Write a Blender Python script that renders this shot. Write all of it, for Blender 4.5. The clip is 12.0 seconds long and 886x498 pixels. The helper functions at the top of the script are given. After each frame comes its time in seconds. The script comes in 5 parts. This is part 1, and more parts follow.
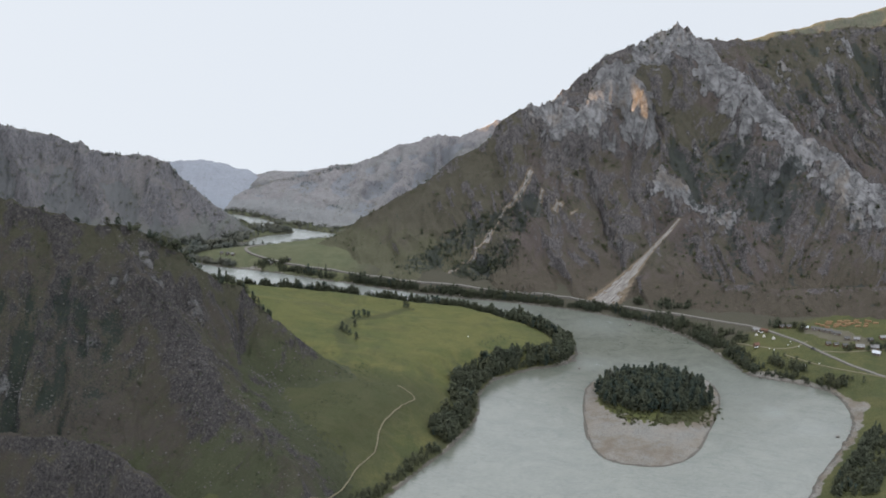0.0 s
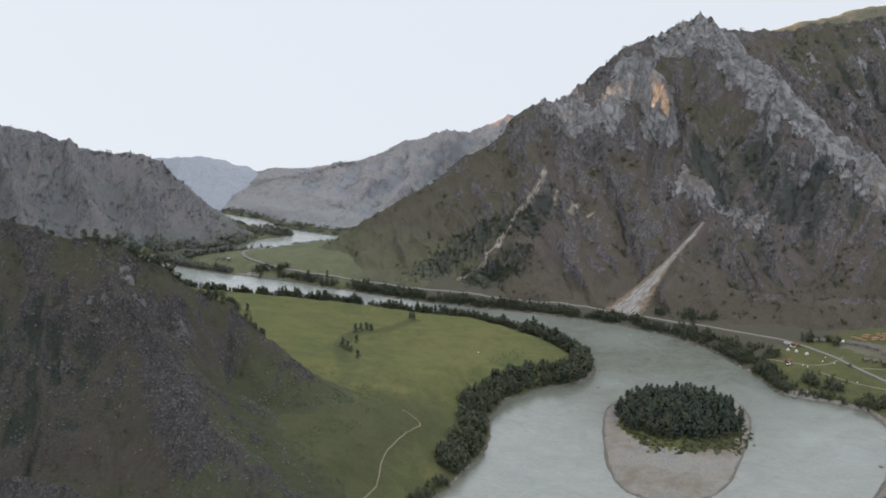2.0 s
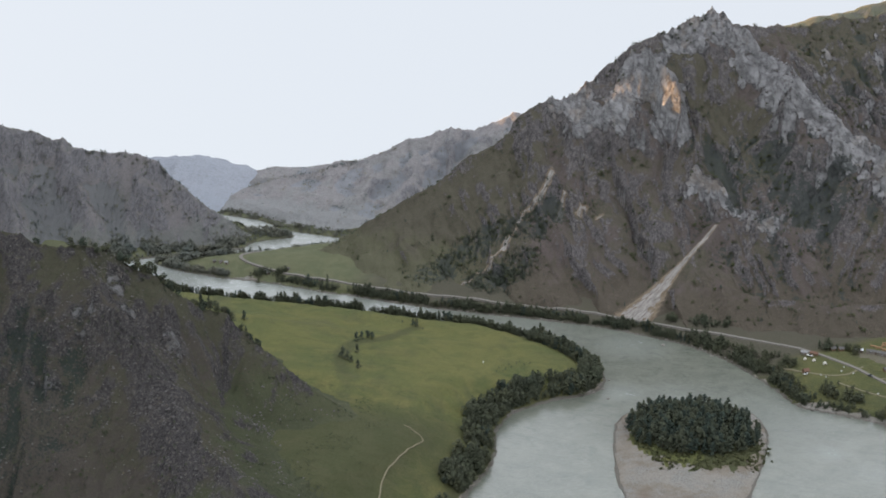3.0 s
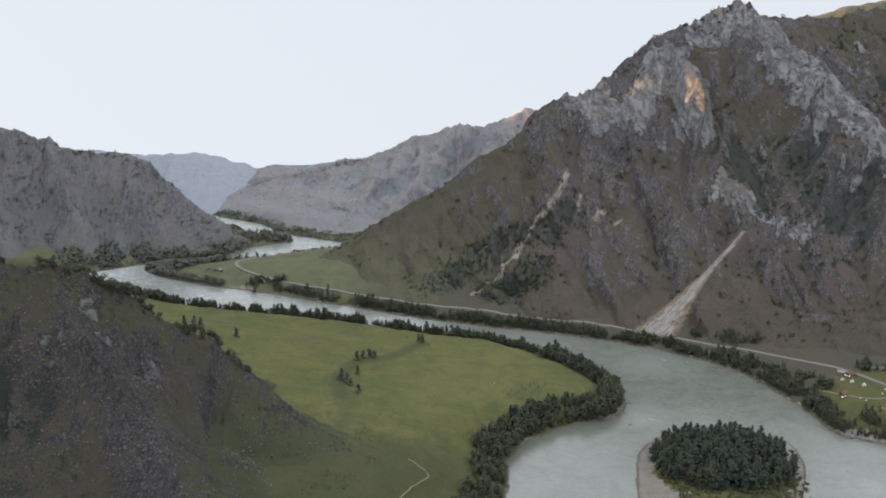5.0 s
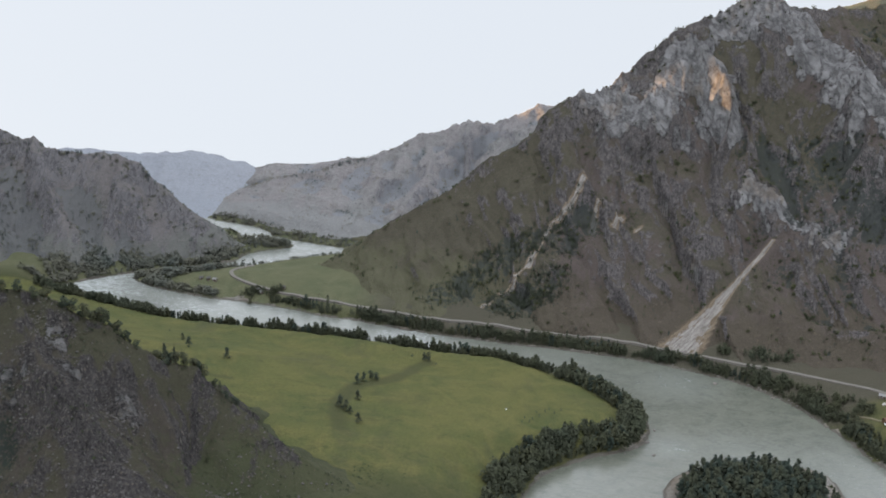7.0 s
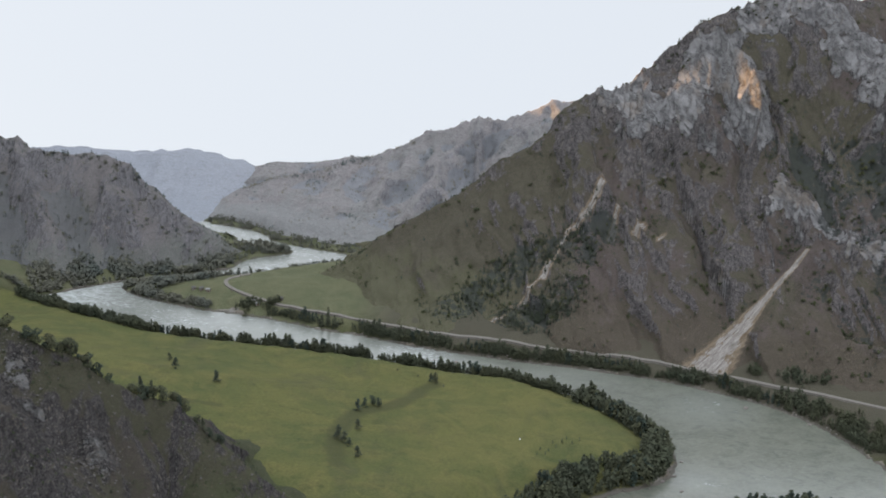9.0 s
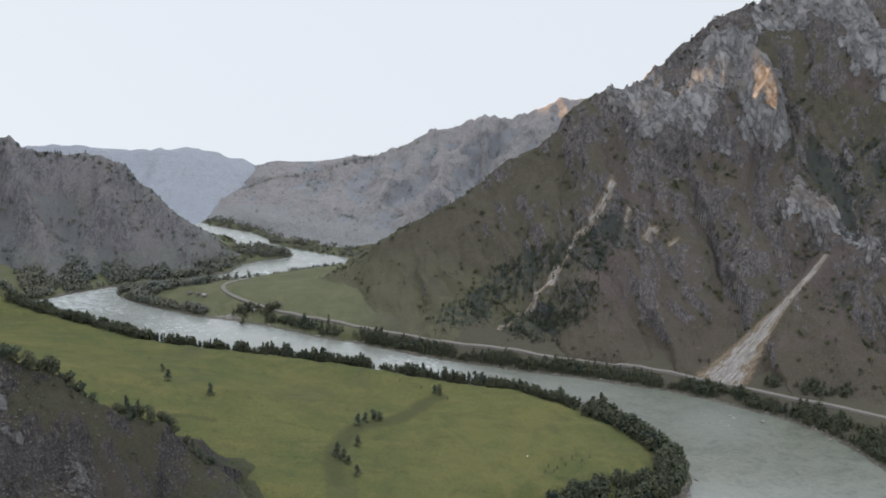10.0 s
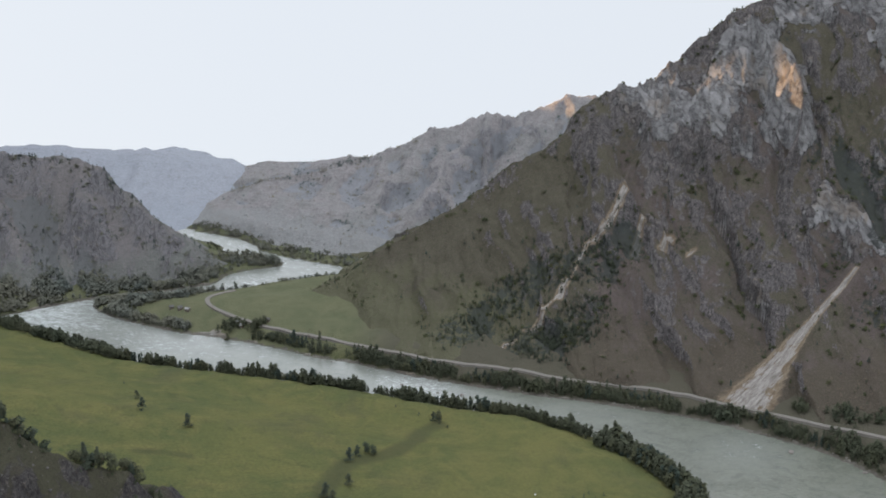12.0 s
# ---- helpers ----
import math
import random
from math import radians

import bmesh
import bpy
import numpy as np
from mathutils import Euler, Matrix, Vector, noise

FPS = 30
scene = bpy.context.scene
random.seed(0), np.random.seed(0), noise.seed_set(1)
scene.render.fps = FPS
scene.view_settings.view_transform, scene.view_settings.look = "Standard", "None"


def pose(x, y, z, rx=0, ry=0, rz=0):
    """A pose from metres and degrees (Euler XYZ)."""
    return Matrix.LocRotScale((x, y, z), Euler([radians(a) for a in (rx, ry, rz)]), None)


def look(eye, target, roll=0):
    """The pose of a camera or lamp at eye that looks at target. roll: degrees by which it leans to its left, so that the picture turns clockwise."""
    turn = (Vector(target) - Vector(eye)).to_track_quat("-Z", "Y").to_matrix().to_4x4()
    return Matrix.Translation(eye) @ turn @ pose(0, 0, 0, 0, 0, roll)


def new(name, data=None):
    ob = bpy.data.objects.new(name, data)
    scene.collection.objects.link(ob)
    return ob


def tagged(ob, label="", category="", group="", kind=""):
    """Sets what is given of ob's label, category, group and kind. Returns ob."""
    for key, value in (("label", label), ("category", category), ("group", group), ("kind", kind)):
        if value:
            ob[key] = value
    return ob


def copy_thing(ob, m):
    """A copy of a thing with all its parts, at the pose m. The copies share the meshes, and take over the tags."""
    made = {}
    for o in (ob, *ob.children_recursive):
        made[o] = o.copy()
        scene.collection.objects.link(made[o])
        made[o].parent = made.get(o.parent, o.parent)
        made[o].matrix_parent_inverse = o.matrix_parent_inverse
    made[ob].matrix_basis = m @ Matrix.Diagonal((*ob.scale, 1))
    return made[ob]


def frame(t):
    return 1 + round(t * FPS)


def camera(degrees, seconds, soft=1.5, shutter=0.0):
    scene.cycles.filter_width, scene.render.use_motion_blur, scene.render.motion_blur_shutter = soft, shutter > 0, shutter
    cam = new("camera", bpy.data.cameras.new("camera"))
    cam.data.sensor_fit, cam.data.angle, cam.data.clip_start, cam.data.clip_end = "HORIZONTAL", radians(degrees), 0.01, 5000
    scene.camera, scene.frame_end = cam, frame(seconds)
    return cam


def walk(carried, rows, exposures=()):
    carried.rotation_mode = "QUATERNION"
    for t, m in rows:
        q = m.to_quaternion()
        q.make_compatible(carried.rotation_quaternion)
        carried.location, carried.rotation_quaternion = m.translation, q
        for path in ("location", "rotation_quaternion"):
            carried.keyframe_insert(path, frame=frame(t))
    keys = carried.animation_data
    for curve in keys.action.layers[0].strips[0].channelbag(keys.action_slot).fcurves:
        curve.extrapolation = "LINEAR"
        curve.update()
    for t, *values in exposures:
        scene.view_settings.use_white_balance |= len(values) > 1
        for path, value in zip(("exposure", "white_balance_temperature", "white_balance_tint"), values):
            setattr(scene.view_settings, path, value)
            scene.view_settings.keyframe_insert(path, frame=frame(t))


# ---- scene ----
cam = camera(38.7, 12.0, soft=1.75)
PATH = [
    (0, (0.00, 0.80, 399.17), (0.003, 96.786, 371.117), 0.793),
    (1, (0.53, 40.53, 397.46), (0.153, 136.358, 368.871), 0.706),
    (2, (0.94, 80.27, 395.67), (0.192, 175.928, 366.547), 0.621),
    (3, (1.23, 119.91, 393.76), (0.119, 215.411, 364.115), 0.538),
    (4, (1.41, 159.04, 391.71), (-0.071, 254.368, 361.550), 0.458),
    (5, (1.47, 197.55, 389.48), (-0.376, 292.711, 358.815), 0.379),
    (6, (1.41, 235.42, 387.05), (-0.802, 330.410, 355.890), 0.303),
    (7, (1.24, 272.65, 384.39), (-1.351, 367.479, 352.744), 0.229),
    (8, (0.95, 309.28, 381.48), (-2.031, 403.936, 349.353), 0.158),
    (9, (0.56, 345.32, 378.27), (-2.828, 439.794, 345.678), 0.088),
    (10, (0.05, 380.77, 374.75), (-3.757, 475.072, 341.699), 0.020),
    (10.5, (-0.25, 398.28, 372.86), (-4.272, 492.499, 339.587), -0.012),
    (11, (-0.57, 415.66, 370.89), (-4.759, 509.805, 337.432), -0.045),
    (11.25, (-0.75, 424.30, 369.86), (-4.966, 518.400, 336.296), -0.060),
    (11.5, (-0.93, 432.90, 368.82), (-5.116, 526.966, 335.143), -0.076),
    (11.75, (-1.11, 441.47, 367.75), (-5.190, 535.511, 333.992), -0.092),
    (12, (-1.30, 450.00, 366.65), (-5.230, 544.029, 332.829), -0.107),
]
walk(cam, [(t, look(eye, target, roll)) for t, eye, target, roll in PATH])

# ---- world and sun: low sun, held off the valley by an added western massif ----
SUN_EL, SUN_AZ = 11.3, -56.0          # degrees above the horizon; from +y, to the right


def make_world():
    world = bpy.data.worlds.new("evening_sky")
    world.use_nodes = True
    scene.world = world
    nt = world.node_tree
    nt.nodes.clear()
    out = nt.nodes.new("ShaderNodeOutputWorld")
    bg = nt.nodes.new("ShaderNodeBackground")
    sky = nt.nodes.new("ShaderNodeTexSky")
    sky.sky_type = "NISHITA"
    sky.sun_disc = False
    sky.sun_elevation = radians(SUN_EL)
    sky.sun_rotation = radians(SUN_AZ)
    sky.air_density, sky.dust_density, sky.ozone_density = 1.0, 1.6, 1.2
    co = nt.nodes.new("ShaderNodeTexCoord")
    sep = nt.nodes.new("ShaderNodeSeparateXYZ")
    up = nt.nodes.new("ShaderNodeMapRange")          # the sky also goes on below the level of the eye, behind the ridges
    up.inputs[1].default_value, up.inputs[2].default_value = -0.35, 1.0
    up.inputs[3].default_value, up.inputs[4].default_value = 0.12, 1.0
    com = nt.nodes.new("ShaderNodeCombineXYZ")
    nt.links.new(co.outputs["Generated"], sep.inputs[0])
    nt.links.new(sep.outputs[0], com.inputs[0])
    nt.links.new(sep.outputs[1], com.inputs[1])
    nt.links.new(sep.outputs[2], up.inputs[0])
    nt.links.new(up.outputs[0], com.inputs[2])
    nt.links.new(com.outputs[0], sky.inputs[0])
    # thin high cloud evens the blue out to a pale grey-white
    mul = nt.nodes.new("ShaderNodeMixRGB")
    mul.blend_type = "MULTIPLY"
    mul.inputs[0].default_value = 1.0
    mul.inputs[2].default_value = (SKY_GAIN, SKY_GAIN, SKY_GAIN, 1)
    mix = nt.nodes.new("ShaderNodeMixRGB")
    mix.inputs[0].default_value = 0.88
    mix.inputs[2].default_value = CLOUD
    nt.links.new(sky.outputs[0], mul.inputs[1])
    nt.links.new(mul.outputs[0], mix.inputs[1])
    nt.links.new(mix.outputs[0], bg.inputs[0])
    # a thinly clouded sky is brightest overhead
    lum = nt.nodes.new("ShaderNodeMapRange")
    lum.inputs[1].default_value, lum.inputs[2].default_value = 0.0, 1.0
    lum.inputs[3].default_value, lum.inputs[4].default_value = 1.0, ZENITH
    nt.links.new(sep.outputs[2], lum.inputs[0])
    nt.links.new(lum.outputs[0], bg.inputs[1])
    nt.links.new(bg.outputs[0], out.inputs[0])


ZENITH = 2.5
SKY_GAIN, CLOUD = 0.10, (0.845, 0.895, 0.97, 1)
make_world()
sun_data = bpy.data.lights.new("sun", "SUN")
sun_data.energy, sun_data.angle, sun_data.color = 11.0, radians(0.53), (1.0, 0.58, 0.25)
sun = new("sun", sun_data)
_az, _el = radians(SUN_AZ), radians(SUN_EL)
SUN_DIR = Vector((math.sin(_az) * math.cos(_el), math.cos(_az) * math.cos(_el), math.sin(_el)))
sun.matrix_world = look(SUN_DIR * 3000, (0, 0, 0))
scene.view_settings.exposure = 0.0

# ---- materials ----
def node(nt, kind, **values):
    n = nt.nodes.new(kind)
    for key, value in values.items():
        n.inputs[key].default_value = value
    return n


class Mat:
    """A small builder of procedural materials, with places in metres of the world."""

    def __init__(self, name, rough=0.9, spec=0.2, metal=0.0):
        self.m = bpy.data.materials.new(name)
        self.m.use_nodes = True
        self.nt = self.m.node_tree
        self.p = self.nt.nodes["Principled BSDF"]
        self.p.inputs["Roughness"].default_value = rough
        self.p.inputs["Specular IOR Level"].default_value = spec
        self.p.inputs["Metallic"].default_value = metal
        self.geo = self.nt.nodes.new("ShaderNodeNewGeometry")
        self.pos = self.geo.outputs["Position"]

    def link(self, a, b):
        self.nt.links.new(a, b)

    def noise(self, scale, detail=4.0, rough=0.6, stretch=None, distort=0.0):
        n = node(self.nt, "ShaderNodeTexNoise", Scale=scale, Detail=detail, Roughness=rough, Distortion=distort)
        self.link(self.scaled(stretch), n.inputs["Vector"])
        return n.outputs["Fac"]

    def scaled(self, stretch):
        if not stretch:
            return self.pos
        mp = self.nt.nodes.new("ShaderNodeMapping")
        mp.inputs["Scale"].default_value = stretch[:3]
        if len(stretch) > 3:                                    # turned first, then stretched
            mp.vector_type = "TEXTURE"
            mp.inputs["Scale"].default_value = [1 / s for s in stretch[:3]]
            mp.inputs["Rotation"].default_value = [radians(a) for a in stretch[3:]]
        self.link(self.pos, mp.inputs["Vector"])
        return mp.outputs[0]

    def cells(self, scale, stretch=None, feature="F1", out="Distance"):
        n = node(self.nt, "ShaderNodeTexVoronoi", Scale=scale)
        n.feature = feature
        self.link(self.scaled(stretch), n.inputs["Vector"])
        return n.outputs[out]

    def ramp(self, fac, *stops):
        r = self.nt.nodes.new("ShaderNodeValToRGB")
        els = r.color_ramp.elements
        while len(els) < len(stops):
            els.new(0.5)
        for e, (at, col) in zip(els, stops):
            e.position = at
            e.color = (col, col, col, 1) if isinstance(col, (int, float)) else (*col, 1)
        self.link(fac, r.inputs[0])
        return r.outputs[0]

    def mix(self, fac, a, b, mode="MIX"):
        n = self.nt.nodes.new("ShaderNodeMixRGB")
        n.blend_type = mode
        for i, v in enumerate((fac, a, b)):
            if isinstance(v, (int, float)):
                n.inputs[i].default_value = v if i == 0 else (v, v, v, 1)
            elif isinstance(v, tuple):
                n.inputs[i].default_value = (*v, 1)
            else:
                self.link(v, n.inputs[i])
        return n.outputs[0]

    def math(self, op, a, b=0.0, clamp=False):
        n = self.nt.nodes.new("ShaderNodeMath")
        n.operation, n.use_clamp = op, clamp
        for i, v in enumerate((a, b)):
            if isinstance(v, (int, float)):
                n.inputs[i].default_value = v
            else:
                self.link(v, n.inputs[i])
        return n.outputs[0]

    def attr(self, name):
        n = self.nt.nodes.new("ShaderNodeAttribute")
        n.attribute_name = name
        return n.outputs["Fac"]

    def slope(self):
        sep = self.nt.nodes.new("ShaderNodeSeparateXYZ")
        self.link(self.geo.outputs["Normal"], sep.inputs[0])
        return sep.outputs[2]

    def color(self, c):
        if isinstance(c, tuple):
            self.p.inputs["Base Color"].default_value = (*c, 1)
        else:
            self.link(c, self.p.inputs["Base Color"])
        return self

    def rough(self, r):
        self.link(r, self.p.inputs["Roughness"])
        return self

    def bump(self, height, strength=0.5, distance=1.0):
        b = node(self.nt, "ShaderNodeBump", Strength=strength, Distance=distance)
        self.link(height, b.inputs["Height"])
        self.link(b.outputs[0], self.p.inputs["Normal"])
        return self


def plain(name, col, vary=0.25, scale=0.8, rough=0.85, spec=0.2, metal=0.0):
    """A plain painted, wooden or earthy surface with mottling at two scales."""
    m = Mat(name, rough, spec, metal)
    a = m.ramp(m.noise(scale, 5), (0.3, tuple(v * (1 - vary) for v in col)), (0.7, tuple(min(1, v * (1 + vary)) for v in col)))
    b = m.mix(0.35, a, m.ramp(m.noise(scale * 9, 3), (0.35, tuple(v * 0.7 for v in col)), (0.65, tuple(min(1, v * 1.2) for v in col))))
    return m.color(b).m


def mountain_material(name, olive, brown, rock, rock_dark, lime, bush_shade, green, zoom=1.0, flat=0.0, relief=1.4, fall=(1.0, 0.4, 0.4)):
    """Rocky slope: turf and dry grass, stone where the land is craggy; masks: craggy, olive, turf, limestone, scree, bush."""
    m = Mat(name, 0.95, 0.1)
    wide = m.noise(0.018, 5, 0.6, None, 0.6)
    runs = m.noise(0.13 * zoom, 7, 0.66, fall, 0.7)
    mid = m.noise(0.33 * zoom, 6, 0.7, None, 0.4)
    fine = m.noise(1.15 * zoom, 5, 0.72)
    # dry grass and turf, mottled with tussocks and thin soil
    way = m.math("ADD", m.math("ADD", wide, m.math("MULTIPLY", m.math("SUBTRACT", runs, 0.5), 0.9)), m.math("MULTIPLY", m.attr("olive"), 0.4))
    turf = m.mix(m.ramp(way, (0.40, 0.0), (0.66, 1.0)), brown, olive)
    turf = m.mix(m.ramp(m.math("ADD", m.attr("turf"), m.math("MULTIPLY", m.math("SUBTRACT", runs, 0.5), 1.2)), (0.35, 0.0), (0.85, 0.9)), turf, m.mix(m.attr("olive"), green, (olive[0] * 1.2, olive[1] * 1.34, olive[2] * 1.1)))
    bare = m.math("SUBTRACT", 1.0, m.math("MULTIPLY", m.attr("turf"), 0.75))
    turf = m.mix(m.math("MULTIPLY", bare, m.ramp(mid, (0.48, 0.0), (0.66, 0.60))), turf, m.mix(0.5, tuple(v * 0.42 for v in olive), bush_shade))
    turf = m.mix(m.ramp(fine, (0.36, 0.45), (0.50, 0.0)), turf, tuple(v * 1.45 for v in brown))
    turf = m.mix(m.math("MULTIPLY", bare, m.ramp(fine, (0.53, 0.0), (0.66, 0.55))), turf, tuple(v * 0.5 for v in olive))
    # weathered stone, streaked and split by dark clefts
    stone = m.mix(m.ramp(mid, (0.34, 0.0), (0.64, 1.0)), rock_dark, rock)
    stone = m.mix(m.ramp(runs, (0.50, 0.0), (0.66, 0.6)), stone, m.mix(0.5, rock, brown))
    stone = m.mix(m.ramp(fine, (0.36, 0.55), (0.48, 0.0)), stone, tuple(v * 1.55 for v in rock))
    split = m.math("ABSOLUTE", m.math("SUBTRACT", m.noise(0.20 * zoom, 6, 0.62, (1.2, 0.6, 0.5), 1.2), 0.5))
    stone = m.mix(m.ramp(split, (0.0, 0.75), (0.045, 0.0)), stone, tuple(v * 0.42 for v in rock_dark))
    cr = m.math("ADD", m.attr("craggy"), m.math("MULTIPLY", m.math("SUBTRACT", mid, 0.5), 1.0))
    cr = m.math("ADD", cr, m.math("MULTIPLY", m.math("SUBTRACT", runs, 0.5), 0.9))
    cr = m.math("ADD", cr, m.math("MULTIPLY", m.math("SUBTRACT", 0.68, m.slope()), 0.9))
    col = m.mix(m.ramp(cr, (0.42, 0.0), (0.62, 1.0)), turf, stone)
    # pale limestone, bedded and stained, with dark clefts
    beds = m.noise(0.09, 8, 0.74, (0.6, 1.0, 1.5, 0, 38, 10), 0.6)
    clefts = m.noise(0.085, 8, 0.70, (1.3, 1.0, 0.6, 0, -28, 0), 0.6)
    pale = m.mix(m.ramp(beds, (0.36, 0.0), (0.62, 1.0)), tuple(v * 0.60 for v in lime), tuple(v * 1.12 for v in lime))
    pale = m.mix(m.ramp(fine, (0.52, 0.0), (0.66, 0.5)), pale, tuple(v * 0.5 for v in lime))
    pale = m.mix(m.ramp(m.math("ABSOLUTE", m.math("SUBTRACT", clefts, 0.5)), (0.0, 0.7), (0.022, 0.0)), pale, tuple(v * 0.25 for v in lime))
    pale = m.mix(m.ramp(m.math("ADD", wide, m.math("MULTIPLY", m.math("SUBTRACT", runs, 0.5), 0.8)), (0.52, 0.0), (0.68, 0.55)), pale, (lime[0] * 0.85, lime[1] * 0.70, lime[2] * 0.54))
    lm = m.math("ADD", m.attr("limestone"), m.math("MULTIPLY", m.math("SUBTRACT", runs, 0.5), 0.9))
    lm = m.math("ADD", lm, m.math("MULTIPLY", m.math("SUBTRACT", mid, 0.5), 0.8))
    lm = m.math("SUBTRACT", lm, m.math("MULTIPLY", m.math("SUBTRACT", m.slope(), 0.62), 1.3))
    pale_fac = m.ramp(lm, (0.44, 0.0), (0.58, 1.0))
    col = m.mix(pale_fac, col, pale)
    # loose grey scree that runs down
    run = m.noise(0.5, 6, 0.75, (0.16, 1.0, 0.18, 0, 0, 44))
    sc = m.math("ADD", m.attr("scree"), m.math("MULTIPLY", m.math("SUBTRACT", run, 0.5), 1.4))
    sc = m.math("ADD", sc, m.math("MULTIPLY", m.math("SUBTRACT", mid, 0.5), 1.0))
    earth = m.math("ADD", m.attr("scree"), m.math("MULTIPLY", m.math("SUBTRACT", mid, 0.5), 0.8))
    col = m.mix(m.ramp(earth, (0.05, 0.0), (0.30, 0.8)), col, m.mix(m.ramp(run, (0.4, 0.0), (0.6, 1.0)), (0.155, 0.115, 0.078), (0.27, 0.215, 0.155)))
    rubble = m.mix(m.ramp(run, (0.38, 0.0), (0.62, 1.0)), (0.175, 0.158, 0.142), (0.37, 0.345, 0.32))
    rubble = m.mix(m.ramp(fine, (0.50, 0.0), (0.62, 0.55)), rubble, (0.15, 0.135, 0.12))
    col = m.mix(m.ramp(sc, (0.46, 0.0), (0.70, 0.95)), col, rubble)
    # dark bushes in the gullies, with gully shade painted in alongside
    bu = m.math("ADD", m.attr("bush_shade"), m.math("MULTIPLY", m.math("SUBTRACT", m.noise(0.2 * zoom * zoom, 6, 0.75), 0.5), 1.8))
    col = m.mix(m.ramp(bu, (0.52, 0.0), (0.66, 0.75)), col, m.mix(fine, tuple(v * 0.6 for v in bush_shade), tuple(v * 2.2 for v in bush_shade)))
    # flat washes the contrast out: haze of distance put into the colour
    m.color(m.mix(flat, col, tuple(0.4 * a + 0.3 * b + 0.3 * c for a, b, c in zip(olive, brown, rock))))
    rel = m.math("ADD", m.math("ADD", mid, m.math("MULTIPLY", fine, 0.45)), m.math("MULTIPLY", runs, 1.2))
    stony = m.math("ADD", m.math("MULTIPLY", beds, 1.6), m.math("MULTIPLY", m.ramp(m.math("ABSOLUTE", m.math("SUBTRACT", clefts, 0.5)), (0.0, 0.0), (0.04, 1.0)), 0.5))
    rel = m.math("ADD", rel, m.math("MULTIPLY", pale_fac, stony))
    m.bump(rel, 1.0 - 0.6 * flat, relief)
    return m.m


def field_material():
    m = Mat("meadow_grass", 0.95, 0.1)
    big = m.noise(0.012, 6, 0.65, None, 0.6)
    mid = m.noise(0.05, 6, 0.7, None, 0.5)
    fine = m.noise(0.6, 5, 0.75)
    g = m.mix(m.ramp(big, (0.38, 0.0), (0.62, 1.0)), (0.081, 0.095, 0.038), (0.119, 0.120, 0.044))
    g = m.mix(m.ramp(mid, (0.46, 0.0), (0.68, 0.75)), g, (0.160, 0.142, 0.055))
    g = m.mix(m.ramp(m.noise(0.022, 6, 0.7, (1.0, 0.6, 1), 0.8), (0.52, 0.0), (0.68, 0.6)), g, (0.078, 0.078, 0.044))
    g = m.mix(m.ramp(m.noise(0.09, 6, 0.75), (0.55, 0.0), (0.7, 0.5)), g, (0.042, 0.048, 0.024))
    dry = m.mix(m.ramp(mid, (0.35, 0.0), (0.65, 1.0)), (0.062, 0.067, 0.033), (0.078, 0.077, 0.041))
    lush = m.math("ADD", m.attr("lush"), m.math("MULTIPLY", m.math("SUBTRACT", mid, 0.5), 0.35))
    g = m.mix(m.ramp(lush, (0.1, 0.0), (0.8, 1.0)), dry, g)
    g = m.mix(m.ramp(fine, (0.4, 0.0), (0.7, 0.5)), g, (0.040, 0.047, 0.020))
    # paler grass of the far meadow, valley haze painted in
    pale = m.mix(m.ramp(mid, (0.35, 0.0), (0.65, 1.0)), (0.098, 0.108, 0.062), (0.132, 0.132, 0.080))
    g = m.mix(m.math("MULTIPLY", m.attr("pale"), 0.8), g, pale)
    g = m.mix(m.math("MULTIPLY", m.attr("tan"), 0.85), g, m.mix(mid, (0.068, 0.064, 0.048), (0.090, 0.079, 0.063)))
    yard = m.math("ADD", m.attr("yard"), m.math("MULTIPLY", m.math("SUBTRACT", m.noise(0.12, 5, 0.7), 0.5), 1.6))
    g = m.mix(m.ramp(yard, (0.5, 0.0), (0.7, 0.8)), g, m.mix(mid, (0.105, 0.092, 0.070), (0.165, 0.145, 0.115)))
    g = m.mix(m.math("MULTIPLY", m.attr("gold"), m.ramp(mid, (0.35, 0.05), (0.6, 0.42))), g, (0.136, 0.128, 0.050))
    # gravel and mud by the water, sandy earth
    stones = m.cells(0.9)
    gravel = m.mix(m.ramp(stones, (0.1, 0.0), (0.6, 1.0)), (0.12, 0.115, 0.105), (0.23, 0.22, 0.20))
    gravel = m.mix(m.ramp(mid, (0.4, 0.0), (0.65, 0.8)), gravel, (0.235, 0.205, 0.170))
    gravel = m.mix(m.ramp(m.noise(0.035, 5, 0.7), (0.45, 0.0), (0.62, 0.8)), gravel, (0.155, 0.125, 0.095))
    gm = m.math("ADD", m.attr("gravel"), m.math("MULTIPLY", m.math("SUBTRACT", mid, 0.5), 0.5))
    col = m.mix(m.ramp(gm, (0.42, 0.0), (0.58, 1.0)), g, gravel)
    wet = m.math("ADD", m.attr("wet"), m.math("MULTIPLY", m.math("SUBTRACT", mid, 0.5), 0.4))
    col = m.mix(m.ramp(wet, (0.4, 0.0), (0.7, 0.75)), col, (0.095, 0.088, 0.076))
    # dark olive band: shade of the terrace edge painted on the even ground
    sc = m.math("ADD", m.attr("scarp_shade"), m.math("MULTIPLY", m.math("SUBTRACT", mid, 0.5), 0.8))
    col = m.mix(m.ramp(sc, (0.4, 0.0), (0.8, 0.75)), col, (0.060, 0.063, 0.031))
    dr = m.math("ADD", m.attr("dirt"), m.math("MULTIPLY", m.math("SUBTRACT", fine, 0.5), 0.7))
    col = m.mix(m.ramp(dr, (0.4, 0.0), (0.6, 0.9)), col, m.mix(fine, (0.23, 0.19, 0.12), (0.36, 0.31, 0.21)))
    m.color(col)
